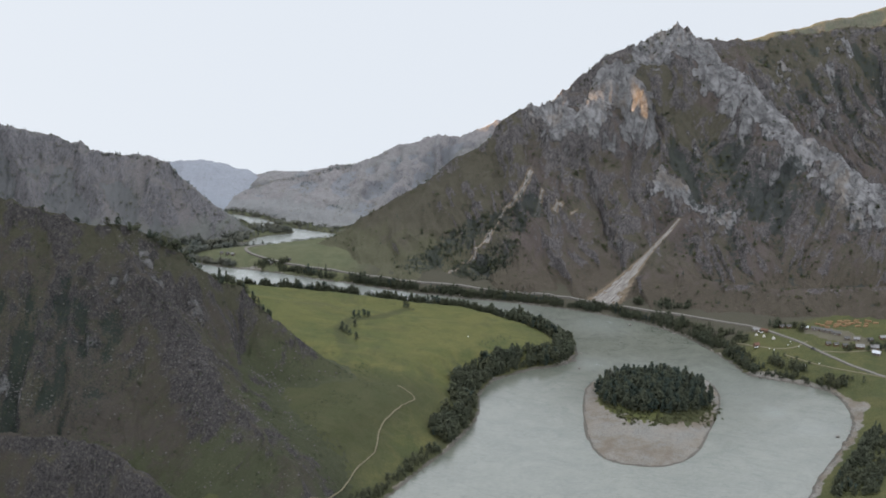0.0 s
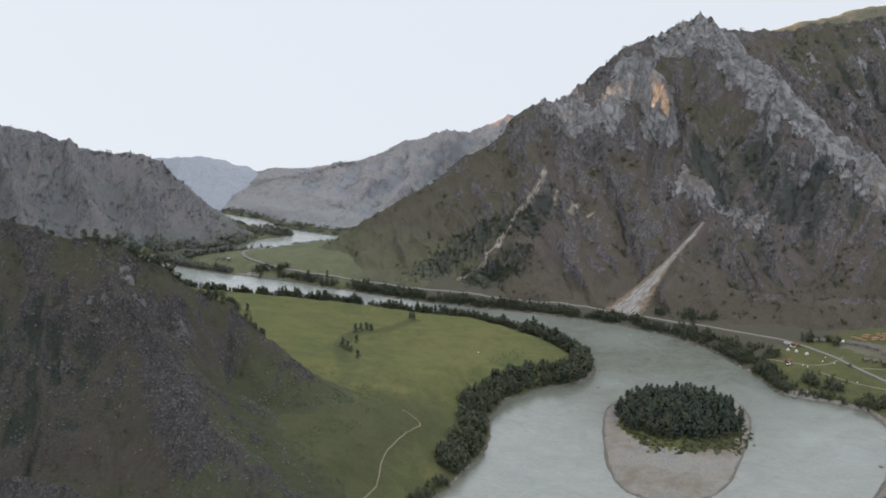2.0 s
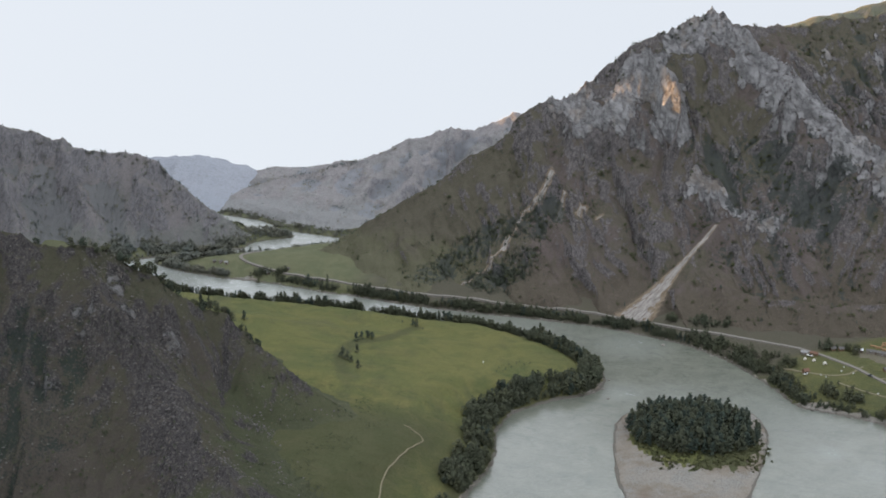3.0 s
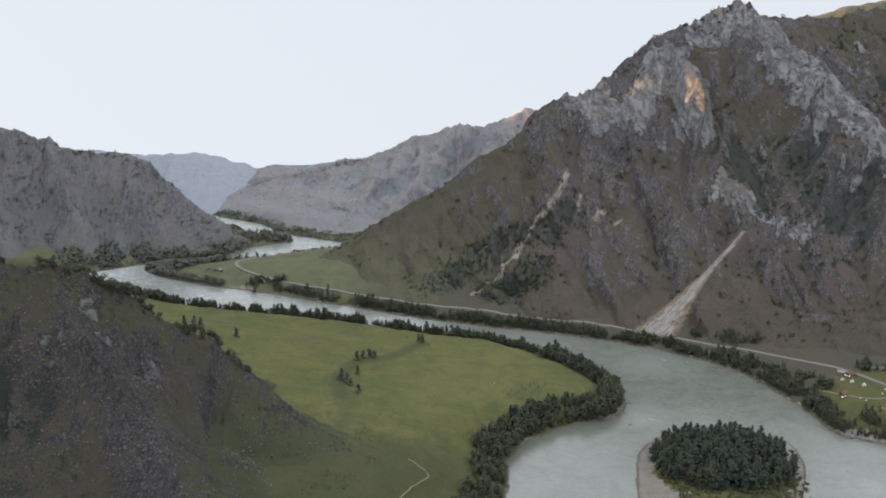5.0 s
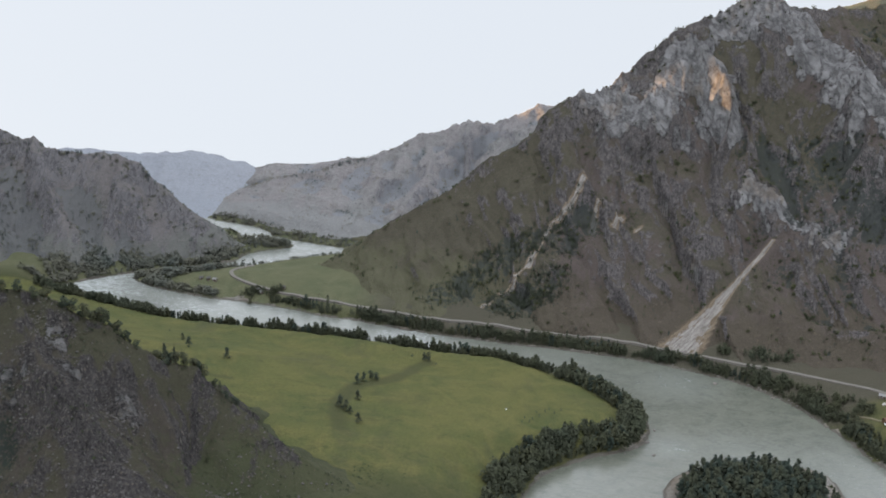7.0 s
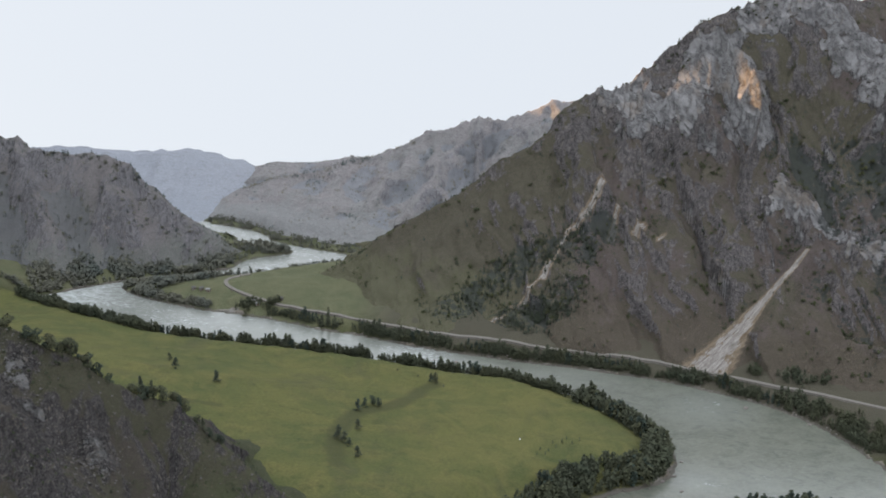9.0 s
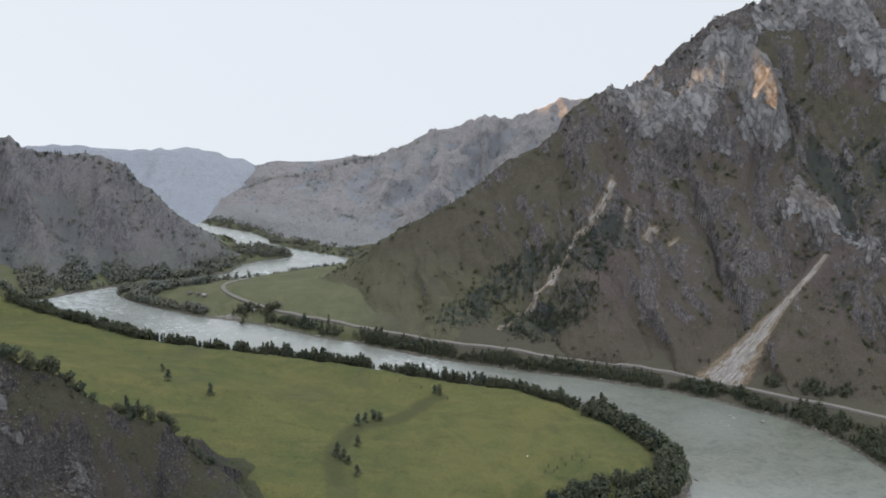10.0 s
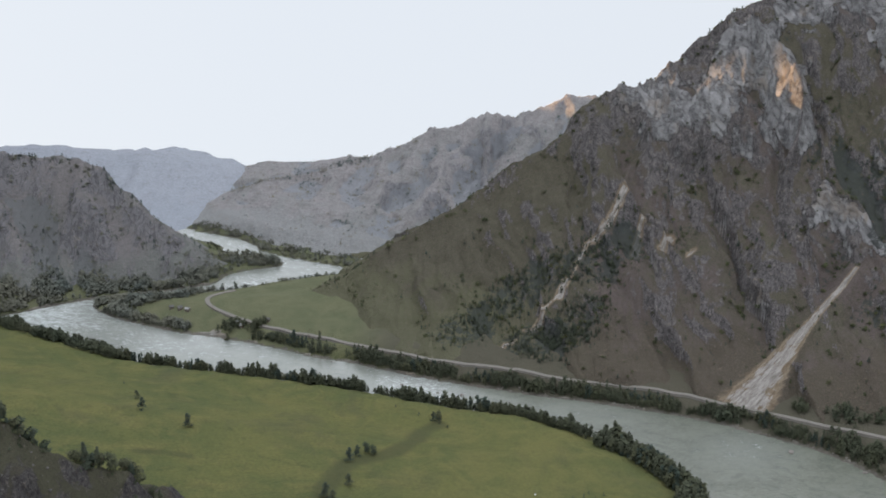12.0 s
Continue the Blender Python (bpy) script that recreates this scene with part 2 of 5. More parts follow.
    m.bump(m.math("ADD", m.noise(0.9, 6, 0.75), m.math("MULTIPLY", mid, 2.5)), 0.8, 1.0)
    return m.m


def water_material():
    m = Mat("river_water", 0.2, 1.0)
    flow = m.noise(0.02, 5, 0.6, (1, 1, 1), 1.5)
    chop = m.noise(0.6, 6, 0.75, (0.5, 1.0, 1, 0, 0, 20), 1.2)
    swirl = m.noise(0.10, 7, 0.75, (0.45, 1.0, 1, 0, 0, -18), 2.2)
    col = m.mix(m.ramp(flow, (0.35, 0.0), (0.65, 1.0)), (0.102, 0.109, 0.086), (0.140, 0.145, 0.116))
    col = m.mix(m.ramp(chop, (0.42, 0.0), (0.66, 0.5)), col, (0.190, 0.196, 0.166))
    col = m.mix(m.ramp(swirl, (0.5, 0.0), (0.66, 0.55)), col, (0.070, 0.082, 0.068))
    # lightens the rapids, and paints a sky sheen on the far reach
    col = m.mix(m.math("MULTIPLY", m.attr("rapid_sheen"), 0.9), col, (0.33, 0.345, 0.335))
    foam = m.math("ADD", m.attr("rapid_sheen"), m.math("MULTIPLY", m.math("SUBTRACT", swirl, 0.5), 1.5))
    foam = m.math("ADD", foam, m.math("MULTIPLY", m.math("SUBTRACT", chop, 0.5), 1.4))
    col = m.mix(m.ramp(foam, (0.40, 0.0), (0.85, 0.8)), col, (0.56, 0.59, 0.58))
    m.color(col)
    m.rough(m.ramp(m.math("ADD", flow, m.attr("rapid_sheen")), (0.3, 0.07), (0.9, 0.22)))
    m.bump(m.math("ADD", chop, m.math("MULTIPLY", swirl, 1.8)), 0.15, 0.5)
    return m.m


def foliage_material(name, dark, light, speck=0.5):
    m = Mat(name, 0.8, 0.15)
    inf = m.nt.nodes.new("ShaderNodeObjectInfo")
    isl = m.geo.outputs["Random Per Island"]
    a = m.mix(m.noise(0.55, 4, 0.7), dark, light)
    a = m.mix(m.math("MULTIPLY", isl, speck), a, tuple(v * 0.45 for v in dark))
    tint = m.ramp(m.math("FRACT", m.math("ADD", m.noise(0.035, 2), m.math("MULTIPLY", inf.outputs["Random"], 0.8))), (0.3, (0.8, 0.9, 0.85)), (0.75, (1.25, 1.15, 0.9)))
    m.color(m.mix(1.0, a, tint, "MULTIPLY"))
    return m.m


MAT_MAIN = mountain_material("main_mountain_slope", (0.086, 0.079, 0.056), (0.102, 0.083, 0.076), (0.156, 0.143, 0.140), (0.067, 0.061, 0.062), (0.31, 0.301, 0.302), (0.033, 0.039, 0.036), (0.080, 0.068, 0.051), 1.0, 0.0, 1.7)
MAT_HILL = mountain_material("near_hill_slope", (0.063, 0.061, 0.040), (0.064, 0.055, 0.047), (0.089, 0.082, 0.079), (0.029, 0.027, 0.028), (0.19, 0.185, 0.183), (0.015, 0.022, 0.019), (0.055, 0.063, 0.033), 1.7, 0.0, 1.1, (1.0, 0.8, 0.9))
# rock and grass mixed paler and bluer, aerial haze included in the colours
MAT_LEFT = mountain_material("hazed_mountain_slope", (0.150, 0.149, 0.140), (0.172, 0.156, 0.156), (0.176, 0.167, 0.175), (0.122, 0.120, 0.131), (0.21, 0.20, 0.21), (0.096, 0.100, 0.103), (0.142, 0.149, 0.136), 0.7, 0.2, 2.6)
# slope colours lightened and greyed to carry the haze over the far ridge
MAT_FAR = mountain_material("hazed_ridge_slope", (0.224, 0.222, 0.216), (0.250, 0.230, 0.230), (0.250, 0.239, 0.248), (0.190, 0.191, 0.208), (0.30, 0.292, 0.30), (0.152, 0.161, 0.178), (0.228, 0.234, 0.232), 0.5, 0.2, 3.8)
# blue of the farthest ridge is painted haze
MAT_FARTHEST = mountain_material("blue_hazed_ridge_slope", (0.262, 0.278, 0.310), (0.270, 0.280, 0.310), (0.274, 0.288, 0.322), (0.244, 0.261, 0.298), (0.29, 0.30, 0.33), (0.230, 0.250, 0.287), (0.255, 0.275, 0.308), 0.4, 0.4, 3.0)
MAT_BACK = mountain_material("wooded_ridge_slope", (0.130, 0.140, 0.092), (0.150, 0.140, 0.105), (0.160, 0.155, 0.150), (0.085, 0.092, 0.082), (0.28, 0.28, 0.28), (0.050, 0.062, 0.048), (0.12, 0.13, 0.085), 0.7, 0.1, 2.0)
MAT_FIELD = field_material()
MAT_WATER = water_material()
MAT_PINE = foliage_material("pine_needles", (0.043, 0.053, 0.046), (0.066, 0.078, 0.061))
# two foliage tones paled by distance: haze painted into the leaves
MAT_HAZY = foliage_material("haze_paled_scrub", (0.088, 0.096, 0.096), (0.116, 0.123, 0.120), 0.2)
MAT_HAZIER = foliage_material("haze_bleached_scrub", (0.140, 0.146, 0.148), (0.165, 0.168, 0.165), 0.1)
MAT_LEAF = foliage_material("poplar_and_willow_leaves", (0.044, 0.051, 0.039), (0.068, 0.076, 0.052))
MAT_BUSH = foliage_material("low_bush_leaves", (0.034, 0.042, 0.024), (0.080, 0.084, 0.044))
MAT_BARK = plain("bark", (0.11, 0.08, 0.06), 0.3, 2.0)
MAT_ROAD = plain("worn_asphalt", (0.165, 0.152, 0.134), 0.12, 0.3, 0.9)
MAT_TRACK = plain("dusty_track", (0.165, 0.145, 0.095), 0.2, 0.4, 0.95)
MAT_BOULDER = plain("grey_boulder", (0.16, 0.145, 0.13), 0.3, 0.6)
MAT_STONE = plain("weathered_pale_stone", (0.108, 0.101, 0.096), 0.5, 0.9)

# ---- the lie of the land ----
BANK_LEFT = [(-260, -880), (-230, 100), (-190, 400), (-150, 560), (-85, 690), (-37, 766), (-15, 807), (8, 849), (28, 900), (31, 945), (46, 979), (76, 1002), (106, 1016),
             (119, 1040), (116, 1073), (92, 1111), (61, 1134), (20, 1158), (-15, 1166), (-47, 1176), (-81, 1188), (-116, 1198),
             (-160, 1209), (-208, 1219), (-246, 1230), (-300, 1258), (-356, 1290), (-372, 1305), (-356, 1316), (-323, 1338),
             (-296, 1350), (-267, 1360), (-243, 1370), (-224, 1380), (-217, 1399), (-201, 1412), (-179, 1421), (-176, 1430),
             (-182, 1437), (-208, 1447), (-231, 1456), (-240, 1473), (-300, 1500)]
BANK_RIGHT = [(200, -880), (230, 100), (225, 400), (225, 560), (235, 690), (250, 775), (291, 848), (318, 900), (322, 956), (292, 981), (262, 996), (250, 1028), (228, 1080),
              (208, 1108), (186, 1128), (149, 1150), (116, 1165), (64, 1181), (28, 1190), (2, 1198), (-34, 1209), (-65, 1221),
              (-98, 1236), (-122, 1243), (-157, 1260), (-192, 1273), (-222, 1281), (-260, 1297), (-284, 1309), (-302, 1324),
              (-303, 1336), (-284, 1345), (-256, 1352), (-223, 1364), (-196, 1374), (-171, 1388), (-144, 1400), (-126, 1408),
              (-118, 1416), (-132, 1424), (-157, 1435), (-177, 1444), (-202, 1460), (-206, 1470), (-230, 1490), (-290, 1520)]
ISLAND = [(117, 960), (111, 914), (110, 862), (117, 835), (133, 823), (161, 821), (185, 840), (202, 875), (222, 929), (227, 964),
          (218, 991), (177, 999), (132, 985)]
ROAD = [(366, 969), (337, 1010), (308, 1057), (282, 1087), (247, 1114), (210, 1137), (160, 1164), (118, 1184), (83, 1194), (47, 1203),
        (10, 1216), (-32, 1227), (-67, 1241), (-108, 1258), (-142, 1272), (-178, 1289), (-200, 1303), (-213, 1315), (-214, 1330), (-200, 1350)]


def rounded(pts, steps=4):
    """A smooth line through the points (Catmull-Rom)."""
    p = np.array(pts, float)
    p = np.vstack([2 * p[0] - p[1], p, 2 * p[-1] - p[-2]])
    out = []
    for i in range(1, len(p) - 2):
        a, b, c, d = p[i - 1], p[i], p[i + 1], p[i + 2]
        for k in range(steps):
            t = k / steps
            out.append(0.5 * (2 * b + (c - a) * t + (2 * a - 5 * b + 4 * c - d) * t * t + (3 * b - 3 * c + d - a) * t**3))
    out.append(p[-2])
    return np.array(out)


def along(x, y, line, closed=False):
    """Distance of each place to a line, and the number of the segment and the share of it that lie nearest."""
    pts = np.asarray(line, float)
    if closed:
        pts = np.vstack([pts, pts[:1]])
    best = np.full(np.shape(x), 1e18)
    where = np.zeros(np.shape(x))
    for i in range(len(pts) - 1):
        (ax, ay), (bx, by) = pts[i][:2], pts[i + 1][:2]
        ll = (bx - ax) ** 2 + (by - ay) ** 2 + 1e-9
        t = np.clip(((x - ax) * (bx - ax) + (y - ay) * (by - ay)) / ll, 0, 1)
        d = (x - ax - t * (bx - ax)) ** 2 + (y - ay - t * (by - ay)) ** 2
        m = d < best
        best = np.where(m, d, best)
        where = np.where(m, i + t, where)
    return np.sqrt(best), where


def inside(x, y, poly):
    c = np.zeros(np.shape(x), bool)
    n = len(poly)
    for i in range(n):
        (ax, ay), (bx, by) = poly[i][:2], poly[(i + 1) % n][:2]
        if ay == by:
            continue
        c ^= ((ay > y) != (by > y)) & (x < (bx - ax) * (y - ay) / (by - ay) + ax)
    return c


def smooth(a, b, v):
    t = np.clip((v - a) / (b - a), 0, 1)
    return t * t * (3 - 2 * t)


def waves(x, y, size, seed=0, octaves=4):
    """Smooth noise of the plane, about -1 to 1, made of turned sine sheets; quick on large arrays."""
    rng = np.random.RandomState(seed)
    out, amp, tot = np.zeros(np.shape(x)), 1.0, 0.0
    for o in range(octaves):
        for _ in range(4):
            a, ph = rng.uniform(0, 2 * np.pi), rng.uniform(0, 2 * np.pi, 2)
            k = 2 * np.pi / (size / 2**o) * rng.uniform(0.7, 1.3)
            u, v = x * np.cos(a) + y * np.sin(a), -x * np.sin(a) + y * np.cos(a)
            out += amp * np.sin(k * u + ph[0] + 1.3 * np.sin(0.6 * k * v + ph[1]))
        tot += amp * 2.6
        amp *= 0.55
    return out / tot


ANGLES = np.random.RandomState(3).uniform(0, 2 * np.pi, 4096)
TURN_X, TURN_Y = np.cos(ANGLES), np.sin(ANGLES)


def perlin(x, y, seed=0):
    """Gradient noise of the plane, about -1 to 1."""
    xi, yi = np.floor(x).astype(np.int64), np.floor(y).astype(np.int64)
    u, v = x - xi, y - yi
    fu, fv = u**3 * (u * (u * 6 - 15) + 10), v**3 * (v * (v * 6 - 15) + 10)

    def corner(i, j):
        k = ((xi + i) * 73856093) ^ ((yi + j) * 19349663) ^ (seed * 83492791)
        k = ((k ^ (k >> 13)) * 1274126177 >> 9) & 4095
        return TURN_X[k] * (u - i) + TURN_Y[k] * (v - j)

    low = corner(0, 0) * (1 - fu) + corner(1, 0) * fu
    top = corner(0, 1) * (1 - fu) + corner(1, 1) * fu
    return 1.5 * (low * (1 - fv) + top * fv)


def rolling(x, y, size, seed=0, octaves=5, gain=0.52):
    out, amp, tot = 0, 1.0, 0.0
    for o in range(octaves):
        out, tot = out + amp * perlin(x * 2**o / size, y * 2**o / size, seed + o), tot + amp
        amp *= gain
    return out / tot * 1.6


def craggy(x, y, size, seed=0, octaves=5):
    """Sharp-crested noise, about 0 to 1: each finer layer grows on the crests of the last."""
    out, amp, tot, w = 0, 1.0, 0.0, 1.0
    for o in range(octaves):
        n = (1 - np.abs(perlin(x * 2**o / size + 7.7 * o, y * 2**o / size, seed + o))) ** 2
        out, tot = out + amp * n * w, tot + amp
        w, amp = np.clip(n * 1.7, 0.2, 1), amp * 0.55
    return out / tot


BL, BR, IS = rounded(BANK_LEFT), rounded(BANK_RIGHT), rounded(ISLAND + ISLAND[:1])[:-1]
RIVER = np.vstack([BL, BR[::-1]])
SCARP = rounded([(-33, 1128), (-41, 1117), (-46, 1092), (-58, 1068), (-76, 1053), (-84, 1028), (-86, 1000), (-80, 970)])


def ground_parts(x, y):
    """Height of the ground, depth into the land from the water's edge, and the side of the river (1: the meadow's)."""
    dl, _ = along(x, y, BL)
    dr, _ = along(x, y, BR)
    di, _ = along(x, y, IS, True)
    wet, isl = inside(x, y, RIVER), inside(x, y, IS)
    edge = np.minimum(dl, dr) + 2.0 * waves(x, y, 26, 5, 3) + 1.6 * waves(x, y, 9, 8, 2)
    left = (dl < dr).astype(float)
    plane = 36 - 0.13 * (x + 83) - 0.10 * np.maximum(y - 960, 0) - 0.20 * np.maximum(y - 1085, 0)
    plane = np.where(y > 1300, np.minimum(5 + 0.1 * edge, 12), plane)
    meadow = 9 + np.logaddexp(0, (plane - 9) / 4) * 4
    meadow = np.minimum(meadow, 52) - 40 * (1 - smooth(-185, -120, x)) * (1 - smooth(800, 860, y)) + 1.2 * waves(x, y, 120, 3, 3)
    flat = np.minimum(6 + 0.10 * edge, np.where(y > 1405, 4, 22)) + 0.8 * waves(x, y, 90, 4, 3)
    high = np.where(left > 0.5, meadow, flat)
    steep = left * smooth(1110, 1160, y) * (1 - smooth(1285, 1315, y))
    bank = 0.3 + (0.28 + 0.26 * steep) * np.maximum(edge, 0) + (0.006 + 0.008 * steep) * np.maximum(edge, 0) ** 2
    land = -np.logaddexp(-high / 3, -bank / 3) * 3 + 0.4
    bed = -np.minimum(0.2 * np.maximum(edge, 0) + 0.3, 3)
    di2 = di + 1.5 * waves(x, y, 18, 6, 3)
    iland = np.minimum(0.2 + 0.11 * np.maximum(di2, 0), 3.2)
    h = np.where(wet, np.where(isl, iland, np.maximum(bed, -np.minimum(0.15 * di + 0.2, 3))), land)
    h = h - 45 * smooth(1510, 1650, y)
    return h, np.where(wet, np.where(isl, di2, -edge), edge), left, isl, wet


GROUND = {}


def ground_z(x, y):
    """The height of the ground's sheet at one place."""
    xs, ys, h = GROUND["sheet"]
    i = int(np.clip(np.searchsorted(xs, x) - 1, 0, len(xs) - 2))
    j = int(np.clip(np.searchsorted(ys, y) - 1, 0, len(ys) - 2))
    u, v = (x - xs[i]) / (xs[i + 1] - xs[i]), (y - ys[j]) / (ys[j + 1] - ys[j])
    return float((h[j, i] * (1 - u) + h[j, i + 1] * u) * (1 - v) + (h[j + 1, i] * (1 - u) + h[j + 1, i + 1] * u) * v)


def grid_object(name, X, Y, Z, mat, masks=None, keep=None, kind="structure", label="", category=""):
    """A sheet of square cells from arrays of places; keep: which corners stay."""
    ny, nx = X.shape
    idx = np.arange(nx * ny).reshape(ny, nx)
    quads = np.stack([idx[:-1, :-1], idx[:-1, 1:], idx[1:, 1:], idx[1:, :-1]], -1).reshape(-1, 4)
    co = np.stack([X, Y, Z], -1).reshape(-1, 3)
    if keep is not None:
        k = keep.reshape(-1)
        quads = quads[k[quads].any(1)]
        used = np.zeros(len(co), bool)
        used[quads] = True
        new_i = np.cumsum(used) - 1
        quads, co = new_i[quads], co[used]
        masks = {n: v.reshape(-1)[used] for n, v in (masks or {}).items()}
    me = bpy.data.meshes.new(name)
    me.vertices.add(len(co))
    me.vertices.foreach_set("co", co.astype(np.float32).ravel())
    me.loops.add(quads.size)
    me.loops.foreach_set("vertex_index", quads.astype(np.int32).ravel())
    me.polygons.add(len(quads))
    me.polygons.foreach_set("loop_start", np.arange(0, quads.size, 4, dtype=np.int32))
    me.polygons.foreach_set("use_smooth", np.ones(len(quads), bool))
    me.update(calc_edges=True)
    for n, v in (masks or {}).items():
        at = me.attributes.new(n, "FLOAT", "POINT")
        at.data.foreach_set("value", np.asarray(v, np.float32).ravel())
    me.materials.append(mat)
    return tagged(new(name, me), label, category, "", kind)


def steps(*spans):
    """Grid lines: (from, to, step) one after another."""
    out = []
    for a, b, s in spans:
        out.append(np.linspace(a, b, max(2, int(round((b - a) / s)) + 1))[:-1])
    return np.concatenate(out + [[spans[-1][1]]])


TRAIL_LINE = [(-84, 690), (-70, 734), (-59, 779), (-46, 811), (-44, 832), (-40, 846), (-31, 866), (-20, 886), (-26, 892), (-33, 896)]
TRAIL = rounded(TRAIL_LINE)


def make_ground():
    xs = steps((-1500, -640, 60), (-640, -400, 8), (-400, 420, 2.9), (420, 640, 8), (640, 1500, 60))
    ys = steps((-900, 560, 30), (560, 740, 8), (740, 1480, 2.9), (1480, 1690, 10))
    X, Y = np.meshgrid(xs, ys)
    h, depth, left, isl, wet = ground_parts(X, Y)
    GROUND["sheet"] = (xs, ys, h)
    ds = np.minimum(along(X, Y, SCARP)[0], along(X, Y, [(-187, 1032), (-174, 1035), (-160, 1034)])[0] + 3)
    dt, _ = along(X, Y, TRAIL)
    hx = np.interp(Y, (690, 720, 780, 840, 893, 960), (-112, -105, -96, -78, -50, -60))      # how far out of the hill's foot
    dh = X - hx
    masks = {
        "gravel": np.where(isl, np.where((((X - 172) / 46) ** 2 + ((Y - 940) / 52) ** 2) + 0.35 * waves(X, Y, 22, 29, 3) < 1, 0.0, 1.0), np.where((X > 225) & (Y < 1000), 0.95, np.where(Y < 1380, 0.62, 0.3)) * (1 - smooth(1.0, np.where((X > 225) & (Y < 1000), 11.0, 4.0), depth + 2.5 * waves(X, Y, 40, 9, 3))) + 0.9 * (1 - smooth(8, 20, np.hypot((X - 322) * 0.8, Y - 926))) + 0.8 * (1 - smooth(4, 12, np.hypot((X + 205) * 0.7, (Y - 1278) * 1.8) + 5 * waves(X, Y, 14, 31, 3))) + 0.9 * (1 - smooth(5, 15, np.hypot(X - 110, (Y - 1022) * 0.8) + 4 * waves(X, Y, 12, 33, 3))) + 0.9 * (1 - smooth(5, 16, np.hypot((X - 268) * 0.6, (Y - 992) * 1.2) + 4 * waves(X, Y, 12, 35, 3)))),
        "wet": 1 - smooth(0.3, 3.2, depth) + (depth < 0),
        "tan": (left < 0.5) * smooth(-110, -60, X) * smooth(1040, 1060, Y + 0.55 * (X - 250)) * (1 - smooth(250, 275, X) * (1 - smooth(1078, 1096, Y - 0.35 * (X - 320)))),
        "yard": (1 - smooth(0.5, 1.1, np.hypot((X - 352) / 34, (Y - 1055 + 0.5 * (X - 352)) / 20) + 0.35 * waves(X, Y, 22, 43, 3))),
        "gold": (left > 0.5) * smooth(-90, 20, X + 14 * waves(X, Y, 60, 41, 3)) * smooth(930, 980, Y),
        # where the ground colour carries haze: the meadows beyond the river
        "pale": smooth(1236, 1262, Y) * (left < 0.5) * (X < 0) + smooth(1300, 1330, Y) * (left > 0.5),
        "scarp_shade": 0.85 * (1 - smooth(1, 13, ds)),
        "dirt": 0.3 * (1 - smooth(0.5, 3.5, dt)),
        "lush": np.where((left > 0.5) & (Y < 1300), smooth(4, 16, depth), 0.0) * np.maximum(smooth(880, 960, Y), smooth(14, 105, dh + 12 * waves(X, Y, 40, 27, 3))) + 0.45 * smooth(240, 268, X) * (1 - smooth(1085, 1110, Y - 0.35 * (X - 320))) * (X > 0) * (Y < 1150) + 0.25 * ((X < -20) & (Y > 1236) & (Y < 1400) & (left < 0.5)) + 0.55 * (1 - smooth(-160, -110, X)) * (1 - smooth(800, 860, Y)) * smooth(4, 16, depth),
    }
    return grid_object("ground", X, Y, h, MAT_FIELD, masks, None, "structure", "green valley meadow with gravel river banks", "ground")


def make_water():
    xs = steps((-420, 420, 7))
    ys = steps((-870, 540, 30), (540, 1540, 7))
    X, Y = np.meshgrid(xs, ys)
    def blob(x, y, r, k=1.0):
        return k * np.exp(-(((X - x) ** 2 + (Y - y) ** 2) / r**2))
    rapid_sheen = 0.26 * blob(128, 1020, 14) + 0.16 * blob(165, 1010, 30) + 0.45 * blob(-50, 1197, 40) + 0.25 * blob(150, 1120, 30)
    # the last term stands for sky reflected in the far reach
    rapid_sheen = rapid_sheen + 0.22 * blob(262, 920, 9) + 0.12 * blob(285, 890, 16) + 0.2 * blob(60, 1160, 50) + 0.2 * blob(240, 980, 60) + 0.3 * blob(-340, 1312, 40) + 0.34 * smooth(1190, 1270, Y)
    h, depth, left, isl, wet = ground_parts(X, Y)
    keep = wet | (depth < 16)
    return grid_object("water", X, Y, 0 * X, MAT_WATER, {"rapid_sheen": rapid_sheen}, keep, "structure", "grey-green river water with ripples and rapids", "river")


make_ground()
make_water()



# ---- mountains: ridges that fall away to both sides, with ribs and gullies down the slope ----
SURFACES = {}


def fractal(a, b, c, octaves=5, gain=0.9):
    """Fractal noise of three arrays, about -1 to 1."""
    out = np.empty(a.size)
    fa, fb, fc = a.ravel(), b.ravel(), c.ravel()
    f = noise.fractal
    for i in range(a.size):
        out[i] = f((fa[i], fb[i], fc[i]), gain, 2.1, octaves)
    return out.reshape(a.shape)


